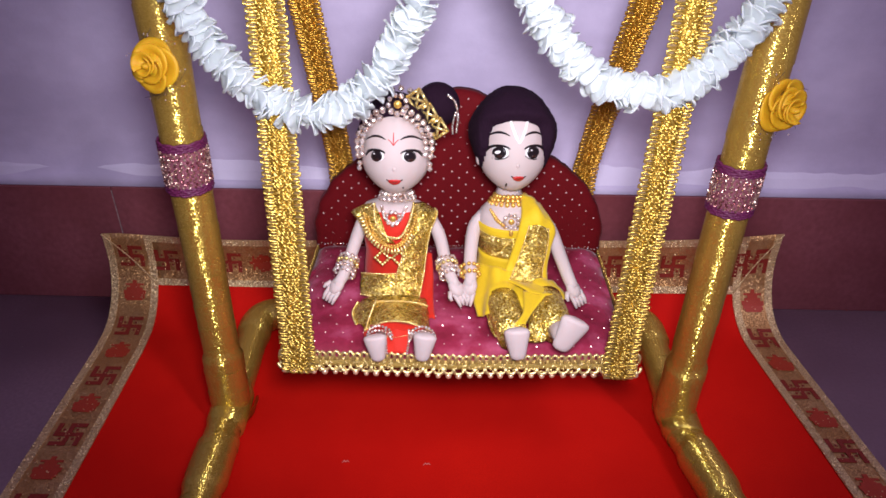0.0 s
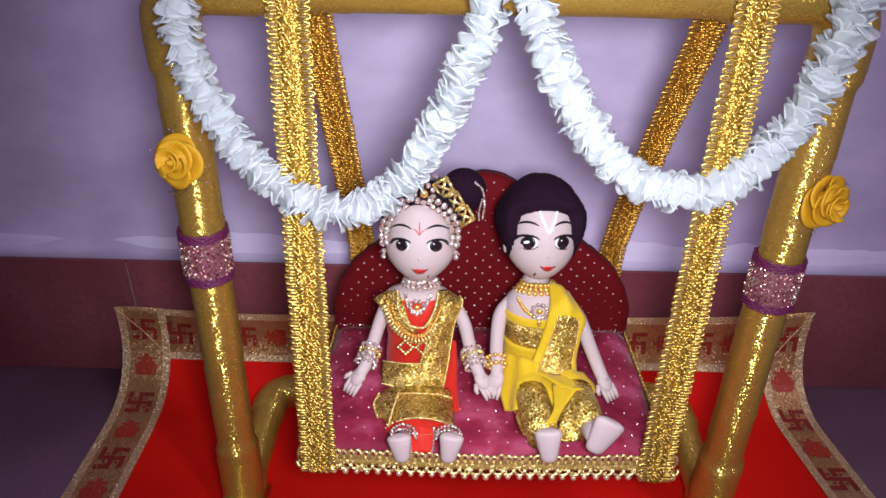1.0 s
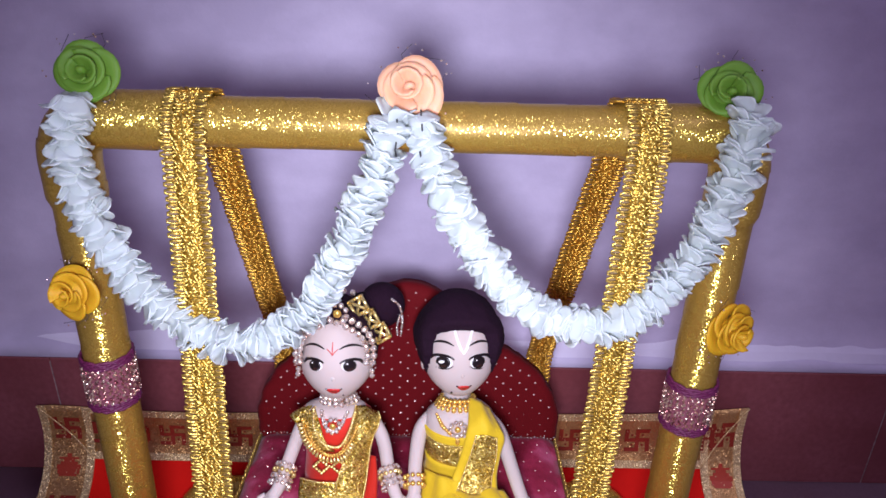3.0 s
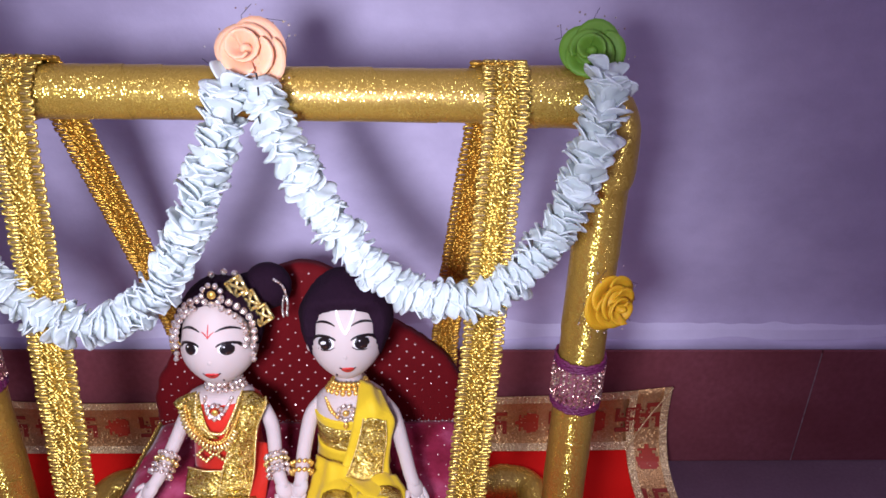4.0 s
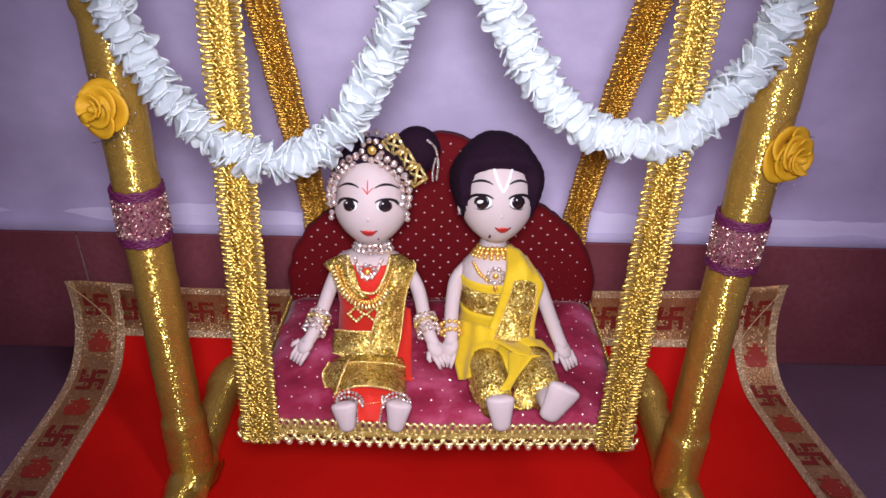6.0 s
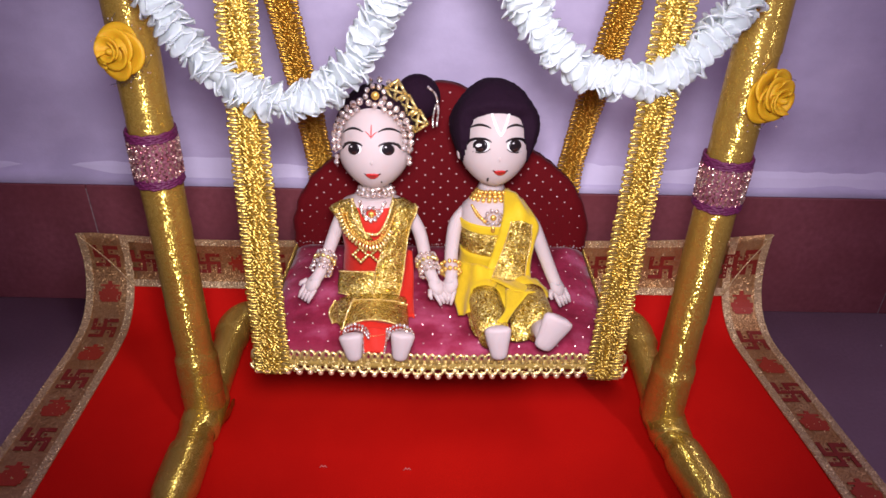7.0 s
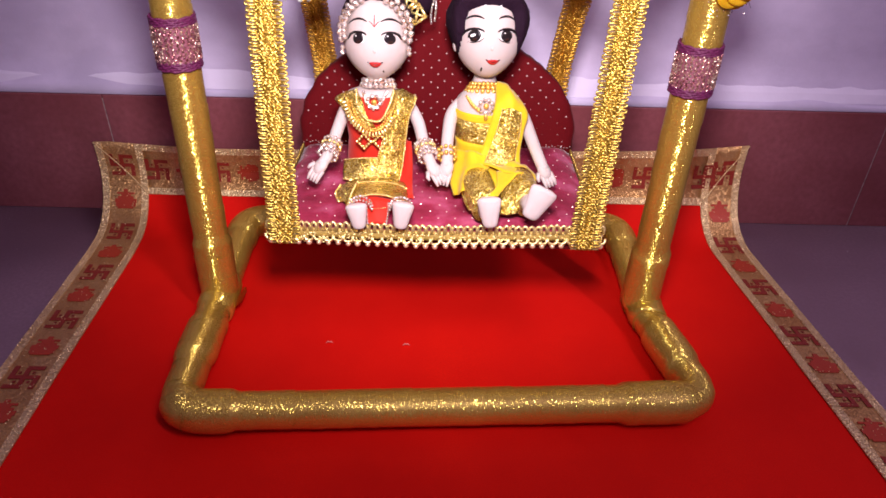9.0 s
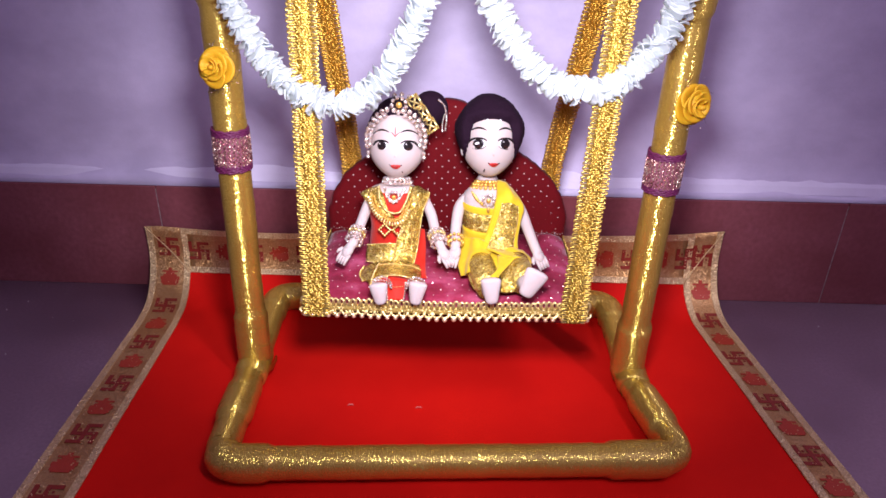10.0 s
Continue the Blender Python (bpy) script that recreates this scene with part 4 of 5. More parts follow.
# ---- foam roses ----
def rose(place, toward, size, mat, label, flat=1.1):
    root = thing("foam_rose", (0, 0, 0), label, "artificial flower", "roses on the swing")
    q = Vector(toward).normalized().to_track_quat("Z", "Y").to_matrix().to_4x4()
    base = Matrix.Translation(place) @ q
    r = random.Random(int(abs(place[0]) * 9999 + place[2] * 777))
    # stacked rings of cupped petals, from the outside to the tight heart: (count, reach, height, overlap)
    for count, reach, height, over in ((4, 1.0, -0.16, 0.84), (3, 0.74, 0.10, 0.88), (2, 0.46, 0.30, 0.92)):
        off, ox, oy = r.uniform(0, 6.28), r.uniform(-0.07, 0.07), r.uniform(-0.07, 0.07)
        for k in range(count):
            bm = bmesh.new()
            a0 = off + 2 * math.pi * k / count + r.uniform(-0.12, 0.12)
            span = 2 * math.pi / count * over
            far = reach * r.uniform(0.95, 1.04)
            rows = []
            for i in range(8):
                f = i / 7
                row = []
                for j in range(13):
                    c = -1 + 2 * j / 12
                    a = a0 + span * c
                    rad = far * f * (1 - 0.24 * abs(c) ** 2.6 + 0.03 * math.sin(4 * c + k))
                    z = height - 0.30 + (0.34 + 0.22 * (1 - reach)) * f ** 1.5 - 0.13 * max(0, f - 0.78) / 0.22 * (1 - 0.6 * c * c) + 0.15 * c + 0.02 * math.sin(5 * c + off)
                    row.append(bm.verts.new(Vector((rad * math.cos(a) + ox, rad * math.sin(a) + oy, (z + 0.25 * (ox * math.cos(a0) + oy * math.sin(a0))) * flat)) * size))
                rows.append(row)
            for a, b in zip(rows, rows[1:]):
                for j in range(12):
                    bm.faces.new((a[j], b[j], b[j + 1], a[j + 1]))
            bmesh.ops.recalc_face_normals(bm, faces=bm.faces)
            bmesh.ops.solidify(bm, geom=list(bm.faces), thickness=size * 0.06)
            ob = part("petal", bm, mat, root)
            ob.matrix_basis = base
    bm = bmesh.new()
    ball(bm, (size * 0.02, -size * 0.02, size * 0.22), (size * 0.18, size * 0.14, size * 0.24), 14, 10)
    tube(bm, [(0, 0, 0), (0, 0, -size * 0.3), (0, 0, -size * 0.62)], [size * 0.5, size * 0.42, size * 0.2], 12)
    part("heart", bm, mat, root).matrix_basis = base
    # a spray of tiny clear beads on hair-thin wire behind the flower
    bm = bmesh.new()
    for k in range(16):
        a, d = r.uniform(0, 6.28), size * r.uniform(1.02, 1.35)
        bead(bm, (d * math.cos(a), d * math.sin(a), -size * r.uniform(0.15, 0.4)), r.uniform(0.0004, 0.0008))
    tagged(part("glitter_spray", bm, "bead", root, smooth=False), kind="stuff").matrix_basis = base
    # wire strands coloured dark to paint in the shadows that clear wire casts
    bm = bmesh.new()
    for k in range(7):
        a, d = r.uniform(0, 6.28), size * r.uniform(1.10, 1.40)
        b = a + r.uniform(-0.5, 0.5)
        tube(bm, [(0.5 * d * math.cos(a), 0.5 * d * math.sin(a), -size * 0.4), (0.8 * d * math.cos(a), 0.8 * d * math.sin(a), -size * 0.35), (d * math.cos(b), d * math.sin(b), -size * 0.25)], 0.00016, 4)
    tagged(part("spray_wire", bm, "thread", root), kind="stuff").matrix_basis = base


rose((-0.172, -0.006, 0.468), (0.15, -1, 0.35), 0.0170, "rose_green", "green foam rose pinned above the white garland")
rose((0.005, -0.010, 0.464), (0.05, -1, 0.4), 0.0188, "rose_peach", "peach foam rose at the middle of the top rail")
rose((0.1845, 0.002, 0.4635), (-0.2, -1, 0.35), 0.0175, "rose_green", "green foam rose pinned above the white garland")
rose((-0.1945, -0.026, 0.3415), (-0.25, -1, 0.25), 0.0168, "rose_yellow", "yellow foam rose on the gold post")
rose((0.2130, -0.010, 0.3150), (0.50, -1, 0.05), 0.0188, "rose_yellow", "yellow foam rose turned outward on the gold post")


# ---- dolls: each one plain mesh in several colours ----
DOLL = ["skin", "hair", "orange_satin", "brocade", "yellow_organza", "bead", "gold_bead", "paint_black", "paint_white", "paint_red", "paint_brown", "bright_gold"]
SKIN, HAIR, RED, BROC, YEL, BEAD, GOLD, BLACK, WHITE, LIP, BROWN, PIN = range(12)


class Head:
    """An egg-shaped head; flat features are laid on its front."""

    def __init__(self, bm, centre, radii, tilt=22.0, turn=0.0):
        self.bm, self.c, self.r = bm, Vector(centre), radii
        self.m = Matrix.Translation(self.c) @ pose(0, 0, 0, -tilt, 0, turn)

    def at(self, x, z, lift=0.0):
        """The point of the face x to the side and z above the middle."""
        k = max(0.0, 1 - (x / self.r[0]) ** 2 - (z / self.r[2]) ** 2)
        y = -self.r[1] * math.sqrt(k)
        n = Vector((x / self.r[0] ** 2, y / self.r[1] ** 2, z / self.r[2] ** 2)).normalized()
        return self.m @ (Vector((x, y, z)) + n * lift)

    def build(self):
        for v in ball(self.bm, (0, 0, 0), self.r, 36, 26, SKIN):
            # fuller cheeks, narrower chin
            if v.co.z < 0:
                f = (-v.co.z / self.r[2])
                v.co.x *= 1 + 0.11 * math.sin(math.pi * min(1, f * 1.05)) - 0.05 * f * f
            v.co = self.m @ v.co

    def patch(self, outline, lift, mat):
        """A thin painted shape with the outline (x, z)."""
        n = len(outline)
        cx, cz = sum(p[0] for p in outline) / n, sum(p[1] for p in outline) / n
        prev = [self.bm.verts.new(self.at(x, z, 0.0)) for x, z in outline]
        for f in (1.0, 0.66, 0.33):
            row = [self.bm.verts.new(self.at(cx + (x - cx) * f, cz + (z - cz) * f, lift)) for x, z in outline]
            bridge(self.bm, prev, row, mat)
            prev = row
        mid = self.bm.verts.new(self.at(cx, cz, lift))
        for k in range(n):
            self.bm.faces.new((prev[k], prev[(k + 1) % n], mid)).material_index = mat

    def stroke(self, pts, widths, lift, mat):
        """A painted brush line through (x, z) points."""
        left, right = [], []
        for i, (x, z) in enumerate(pts):
            a, b = pts[max(i - 1, 0)], pts[min(i + 1, len(pts) - 1)]
            d = Vector((b[0] - a[0], b[1] - a[1])).normalized()
            w = widths[i] / 2
            left.append((x - d.y * w, z + d.x * w))
            right.append((x + d.y * w, z - d.x * w))
        self.patch_strip(left, right, lift, mat)

    def patch_strip(self, left, right, lift, mat):
        rows = [[self.bm.verts.new(self.at(x, z, h)) for (x, z), h in ((a, 0.0), (a, lift), (b, lift), (b, 0.0))] for a, b in zip(left, right)]
        for p, q in zip(rows, rows[1:]):
            for k in range(3):
                self.bm.faces.new((p[k], p[k + 1], q[k + 1], q[k])).material_index = mat


def ellipse(cx, cz, a, b, n=18, tilt=0.0):
    ct, st = math.cos(tilt), math.sin(tilt)
    return [(cx + a * math.cos(t) * ct - b * math.sin(t) * st, cz + a * math.cos(t) * st + b * math.sin(t) * ct) for t in [2 * math.pi * k / n for k in range(n)]]


def eyes(head, gap, z, glance=0.0, k=0.96, shine=0.0, outlined=True):
    for s in (-1, 1):
        x = s * gap
        head.patch([(x + u * 0.0062 * k, z + (0.0047 if v > 0 else 0.0043) * k * v * (1 + 0.03 * u * s)) for u, v in ellipse(0, 0, 1, 1, 22)], 0.00025, WHITE)
        ix = x - 0.0005 * s + glance
        head.patch(ellipse(ix, z + 0.0003, 0.0045 * k, 0.0042 * k, 28), 0.0007, BLACK)
        head.patch(ellipse(ix + 0.0004, z - 0.0022, 0.0018, 0.0009, 14, 0.2), 0.0009, BROWN)
        # white spot painted on each iris in place of a reflected glint
        if shine and s < 0:
            head.patch(ellipse(ix - 0.0010, z + 0.0006, shine, shine * 0.55, 14, 0.2), 0.0010, WHITE)
        else:
            head.patch(ellipse(ix - 0.0016, z + 0.0020, 0.0005, 0.0005, 8), 0.0010, WHITE)
        lid = [(x + s * u * k, z + 0.0046 * k * math.sqrt(max(0, 1 - (u / 0.0082) ** 2)) + 0.0005 + 0.0005 * max(0, u / 0.008)) for u in (-0.0074, -0.006, -0.003, 0.0, 0.003, 0.006, 0.0082, 0.0124)]
        head.stroke(lid, [0.0005, 0.0011, 0.0015, 0.0017, 0.0019, 0.0020, 0.0017, 0.0004], 0.0010, BLACK)
        low = [(x + s * u * k, z - 0.0044 * k * math.sqrt(max(0, 1 - (u / 0.0076) ** 2))) for u in (-0.0068, -0.004, 0.0, 0.004, 0.0070)]
        if outlined:
            head.stroke(low, [0.0004, 0.0006, 0.0008, 0.0008, 0.0006], 0.0009, BLACK)
        brow = [(x + s * u, z + 0.0118 + 0.0032 * (1 - ((u - 0.0004) / 0.0085) ** 2)) for u in (-0.0074, -0.0045, -0.0015, 0.001, 0.0035, 0.006, 0.0085)]
        head.stroke(brow, [0.0006, 0.0013, 0.0017, 0.0017, 0.0014, 0.0010, 0.0004], 0.0004, BLACK)


def lips(head, x, z, half):
    up = [(-1, 0.42), (-0.55, 0.42), (-0.2, 0.56), (0.0, 0.40), (0.2, 0.56), (0.55, 0.42), (1, 0.42), (0.66, -0.30), (0.25, -0.75), (-0.25, -0.75), (-0.66, -0.30)]
    head.patch([(x + a * half, z + b * half * 0.52) for a, b in up], 0.0008, LIP)
    head.stroke([(x - half * 1.1, z + 0.0016), (x, z - 0.0004), (x + half * 1.1, z + 0.0016)], [0.0003, 0.0005, 0.0003], 0.0010, BROWN)


def hair_cap(head, grow, hairline, mat=HAIR, side=0.0):
    """Hair that follows the head and sinks into it below the hairline, fuller at the sides where asked."""
    bm = head.bm
    for v in ball(bm, (0, 0, 0), 1.0, 72, 56, mat):
        n = v.co.copy()
        x, y, z = n.x * head.r[0], n.y * head.r[1], n.z * head.r[2]
        f = max(0.0, min(1.0, (z - hairline(x, y)) / 0.0035 + 0.5))
        f = f * f * (3 - 2 * f)
        g = grow * (0.92 + 0.16 * noise.noise(n * 2.5)) + 0.0006 * noise.noise(n * 22) + 0.0005 * noise.noise(n * 60)
        g *= 1 + side * n.x ** 2
        s = max(0.0, min(1.0, (z + 0.016) / 0.030))
        k = -0.004 + (g * (0.30 + 0.70 * s * s * (3 - 2 * s)) + 0.004) * f
        v.co = head.m @ Vector((x + n.x * k, y + n.y * k * 1.1, z + n.z * k))


def bead_ring(bm, centre, axis, radius, count, size, mat):
    axis = Vector(axis).normalized()
    a = axis.orthogonal().normalized()
    b = axis.cross(a)
    for k in range(count):
        t = 2 * math.pi * k / count
        ball(bm, Vector(centre) + (a * math.cos(t) + b * math.sin(t)) * radius, size * rng.uniform(0.85, 1.1), 7, 5, mat)


def bead_line(bm, pts, size, mat, n):
    line, _ = bezier_points(pts, n)
    for p in line:
        ball(bm, p, size * rng.uniform(0.88, 1.08), 7, 5, mat)


def flower_jewel(bm, c, r, d=(0, -1, 0.2)):
    """A round brooch: a stone with a ring of stones about it."""
    c = Vector(c)
    ball(bm, c, (r * 0.36, r * 0.26, r * 0.36), 10, 8, GOLD)
    bead_ring(bm, c, d, r * 0.78, 9, r * 0.27, BEAD)


def torso(bm, cx, cy, rings, mat, tall=1.0):
    """A lofted body of (z, half width, half depth) rings."""
    low = rings[0][0]
    rows = [ring(bm, Vector((cx, cy, low + (z - low) * tall)), Vector((rx, 0, 0)), Vector((0, ry, 0)), 24) for z, rx, ry in rings]
    for a, b in zip(rows, rows[1:]):
        bridge(bm, a, b, mat)
    cap(bm, rows[0], mat, True)
    cap(bm, rows[-1], mat)

    def front(x, z, lift):
        for (z0, a0, b0), (z1, a1, b1) in zip(rings, rings[1:]):
            if z0 <= z <= z1:
                f = (z - z0) / (z1 - z0)
                rx, ry = a0 + (a1 - a0) * f, b0 + (b1 - b0) * f
                break
        else:
            rx, ry = rings[-1][1:]
        rx, ry = rx + lift, ry + lift
        u = max(-0.995, min(0.995, (x - cx) / rx))
        return Vector((cx + u * rx, cy - ry * math.sqrt(1 - u * u), low + (z - low) * tall))
    return front


def drape(bm, front, corners, lift, mat, nu=10, nv=12, pleat=0.0):
    """A cloth patch over a body; corners (x, z): top left, top right, bottom right, bottom left."""
    tl, tr, br, bl = [Vector(c) for c in corners]
    top, low = [], []
    for j in range(nv + 1):
        f = j / nv
        a, b = tl.lerp(bl, f), tr.lerp(br, f)
        r1, r2 = [], []
        for i in range(nu + 1):
            g = i / nu
            p = a.lerp(b, g)
            h = lift + pleat * math.sin(g * 12) + 0.0003 * noise.noise(Vector((p.x * 300, p.y * 120, 0)))
            r1.append(bm.verts.new(front(p.x, p.y, h)))
            r2.append(bm.verts.new(front(p.x, p.y, -0.0005)))
        top.append(r1)
        low.append(r2)
    def q(*v):
        bm.faces.new(v).material_index = mat
    for j in range(nv):
        for i in range(nu):
            q(top[j][i], top[j][i + 1], top[j + 1][i + 1], top[j + 1][i])
        q(top[j][0], top[j + 1][0], low[j + 1][0], low[j][0])
        q(top[j][nu], low[j][nu], low[j + 1][nu], top[j + 1][nu])
    for i in range(nu):
        q(top[0][i], low[0][i], low[0][i + 1], top[0][i + 1])
        q(top[nv][i], top[nv][i + 1], low[nv][i + 1], low[nv][i])


def cloth(bm, rows, mat, nu=14, nv=12, thick=0.0007, pleat=0.0, waves=9.0, floor=0.1426):
    """A draped sheet through rows of control points; gives its grid of points back."""
    lines = [bezier_points(r, nu + 1)[0] for r in rows]
    cols = [bezier_points([l[i] for l in lines], nv + 1)[0] if len(lines) > 2 else [lines[0][i].lerp(lines[1][i], j / nv) for j in range(nv + 1)] for i in range(nu + 1)]
    grid = [[cols[i][j].copy() for i in range(nu + 1)] for j in range(nv + 1)]
    top, low = [], []
    for j in range(nv + 1):
        r1, r2 = [], []
        for i in range(nu + 1):
            du = grid[j][min(i + 1, nu)] - grid[j][max(i - 1, 0)]
            dv = grid[min(j + 1, nv)][i] - grid[max(j - 1, 0)][i]
            n = dv.cross(du).normalized()
            if n.y > 0.3:
                n = -n
            p = grid[j][i] + n * (pleat * math.sin(waves * i / nu + 2.0 * j / nv) + 0.0003 * noise.noise(grid[j][i] * 220))
            p.z = max(p.z, floor)
            cols[i][j] = p
            r1.append(bm.verts.new(p))
            r2.append(bm.verts.new(p - n * thick))
        top.append(r1)
        low.append(r2)

    def q(*v):
        bm.faces.new(v).material_index = mat
    for j in range(nv):
        for i in range(nu):
            q(top[j][i], top[j][i + 1], top[j + 1][i + 1], top[j + 1][i])
            q(low[j][i], low[j + 1][i], low[j + 1][i + 1], low[j][i + 1])
        q(top[j][0], top[j + 1][0], low[j + 1][0], low[j][0])
        q(top[j][nu], low[j][nu], low[j + 1][nu], top[j + 1][nu])
    for i in range(nu):
        q(top[0][i], low[0][i], low[0][i + 1], top[0][i + 1])
        q(top[nv][i], top[nv][i + 1], low[nv][i + 1], low[nv][i])
    return [[cols[i][j] for i in range(nu + 1)] for j in range(nv + 1)]


def beaded(bm, line, n, size=0.0008, mat=PIN):
    """Tiny metal beads stitched along an edge."""
    bead_line(bm, [Vector(p) + Vector((0, -0.0005, 0.0003)) for p in line], size, mat, n)


def arm(bm, pts, palm, reach, thick=0.0056):
    line, _ = bezier_points(list(pts) + [palm], 18)
    tube(bm, line, [thick * (0.78 + 0.22 * math.sin(math.pi * min(1, i / 5) * 0.5)) * (1 - 0.22 * i / 17) for i in range(18)], 14, SKIN)
    ball(bm, line[0], thick * 0.76, 14, 10, SKIN)
    palm, reach = Vector(palm), Vector(reach).normalized()
    q = reach.to_track_quat("X", "Z").to_matrix().to_4x4()
    ball(bm, palm, (0.0078, 0.0060, 0.0042), 14, 9, SKIN, q)
    side = reach.cross(Vector((0, -0.5, 1))).normalized()
    for k in (-1.2, -0.4, 0.4, 1.2):
        a = palm + reach * 0.006 + side * (0.0036 * k)
        tube(bm, [a - reach * 0.003, a + reach * 0.0042, a + reach * 0.0075 + Vector((0, -0.0004, -0.0012))], [0.0018, 0.0017, 0.0010], 7, SKIN)
    a = palm + side * 0.0055
    tube(bm, [a, a + reach * 0.004 + side * 0.0028, a + reach * 0.0068 + side * 0.003], [0.0020, 0.0018, 0.0011], 7, SKIN)


def foot(bm, heel, toe, ankle, w=0.0084, leg=1.0):
    """A little upright foot with its sole to the front."""
    heel, toe, ankle = Vector(heel), Vector(toe), Vector(ankle)
    d = (toe - heel).normalized()
    side = d.cross(Vector((0, -1, 0))).normalized()
    nrm = d.cross(side).normalized()
    rows = []
    for f, k in ((-0.06, 0.36), (0.0, 0.56), (0.12, 0.65), (0.4, 0.77), (0.7, 0.92), (0.92, 1.0), (1.0, 0.90), (1.05, 0.55)):
        p = heel.lerp(toe, f)
        rows.append(ring(bm, p, side * (w * k), nrm * (0.0048 * min(1, k + 0.1)), 14))
    for a, b in zip(rows, rows[1:]):
        bridge(bm, a, b, SKIN)
    cap(bm, rows[0], SKIN, True)
    cap(bm, rows[-1], SKIN)
    tube(bm, [ankle, heel.lerp(ankle, 0.35) + d * 0.006, heel + d * 0.007], [0.0082 * leg, 0.0078 * leg, 0.0066], 12, SKIN)


def sari_doll():
    bm = bmesh.new()
    cx = -0.0500
    head = Head(bm, (cx, 0.048, 0.2585), (0.0254, 0.0300, 0.0358))
    head.build()
    hair_cap(head, 0.0068, lambda x, y: 0.0232 * math.sqrt(max(0, 1 - (x / 0.0250) ** 2)) if y < -0.004 else -0.008)
    eyes(head, 0.0126, -0.0064, outlined=False)
    lips(head, 0.0006, -0.0250, 0.0054)
    head.patch(ellipse(0.0066, -0.0300, 0.0006, 0.0007, 10), 0.0004, BROWN)
    head.stroke([(0.0005, 0.011), (0.0005, 0.006), (0.0005, 0.0015)], [0.0005, 0.0009, 0.0005], 0.0004, LIP)
    head.stroke([(-0.0035, 0.0062), (-0.0012, 0.0042), (0.0005, 0.0018), (0.0022, 0.0042), (0.0045, 0.0062)], [0.0004, 0.0008, 0.0010, 0.0008, 0.0004], 0.00045, LIP)
    ball(bm, head.at(0.0005, -0.0160, -0.0006), (0.0016, 0.0011, 0.0020), 10, 8, SKIN)
    # two rows of stones round the face, a brooch and ear drops
    for wide, high, size, n in ((0.0238, 0.0222, 0.0023, 19), (0.0276, 0.0272, 0.0026, 20)):
        for k in range(n):
            a = radians(-104 + 208 * k / (n - 1))
            x, z = wide * math.sin(a), high * math.cos(a) + 0.0008
            if abs(x) < 0.0062:
                continue
            depth = math.sqrt(max(0.16, 1 - (x / 0.0285) ** 2 - (z / 0.0385) ** 2))
            ball(bm, head.m @ Vector((x * 1.02, -0.0372 * depth, z * 1.02)), size * 1.08, 8, 6, BEAD)
    flower_jewel(bm, head.at(0.0022, 0.0245, 0.0108), 0.0086)
    for dx, dz in ((-0.004, 0.0345), (0.0022, 0.0355), (0.0085, 0.0345)):
        ball(bm, head.at(dx * 0.7 + 0.001, dz, 0.0095), 0.0026, 7, 5, BEAD)
    for s in (-1, 1):
        for k in range(2):
            ball(bm, head.m @ Vector((s * (0.0266 + 0.0004 * k), -0.012, -0.0120 - 0.0038 * k)), 0.0023 - 0.0002 * k, 7, 5, BEAD)
    # hair bun with a gold comb and a string of stones
    ball(bm, (-0.0185, 0.070, 0.2860), (0.0175, 0.016, 0.0175), 20, 14, HAIR)
    ball(bm, (-0.0310, 0.064, 0.2840), (0.016, 0.015, 0.014), 16, 12, HAIR)
    for k in range(3):
        f = k / 2
        c = Vector((-0.0330 + 0.0155 * f, 0.0440 + 0.0010 * f, 0.2985 - 0.0225 * f))
        q = pose(*c, -22, -34, 0)
        bars = [(-0.0054, 0, 0.0011, 0.0062), (0.0054, 0, 0.0011, 0.0062), (0, 0.0056, 0.0058, 0.0011), (0, -0.0056, 0.0058, 0.0011)]
        for dx, dz, hx, hz in bars + [(0, 0, 0.0010, 0.0068), (0.00001, 0, 0.0010, 0.0068)]:
            m = q @ Matrix.Translation((dx, 0, dz)) @ Matrix.Rotation(radians(42 if (dx, dz) == (0, 0) else -42 if dx == 0.00001 else 0), 4, "Y") @ Matrix.Diagonal((hx, 0.0012, hz, 1))
            for f2 in {f2 for v in bmesh.ops.create_cube(bm, size=2.0, matrix=m)["verts"] for f2 in v.link_faces}:
                f2.material_index = PIN
        for dx in (-0.0054, 0.0, 0.0054):
            for dz in (-0.0056, 0.0056):
                ball(bm, q @ Vector((dx, -0.0014, dz)), 0.0010, 6, 5, GOLD)
    bead_line(bm, [(-0.0100, 0.056, 0.2980), (-0.0045, 0.057, 0.2920), (-0.0025, 0.058, 0.280), (-0.0035, 0.058, 0.268)], 0.0011, BEAD, 18)
    bead_line(bm, [(-0.0045, 0.057, 0.284), (-0.0065, 0.058, 0.274), (-0.0063, 0.058, 0.267)], 0.0010, BEAD, 10)
    # body and clothes
    tube(bm, [(cx, 0.050, 0.215), (cx, 0.049, 0.222), (cx, 0.049, 0.234)], [0.0125, 0.0092, 0.0092], 16, SKIN)
    rings = [(0.142, 0.028, 0.024), (0.160, 0.0262, 0.022), (0.176, 0.0245, 0.0215), (0.192, 0.0262, 0.022), (0.204, 0.0285, 0.021), (0.2125, 0.0290, 0.0185), (0.2185, 0.0235, 0.0150), (0.2225, 0.0130, 0.0110)]
    front = torso(bm, cx - 0.0022, 0.040, rings, RED, 0.925)
    for f in bm.faces:
        if f.material_index == RED and f.calc_center_median().z > 0.2125:
            f.material_index = SKIN
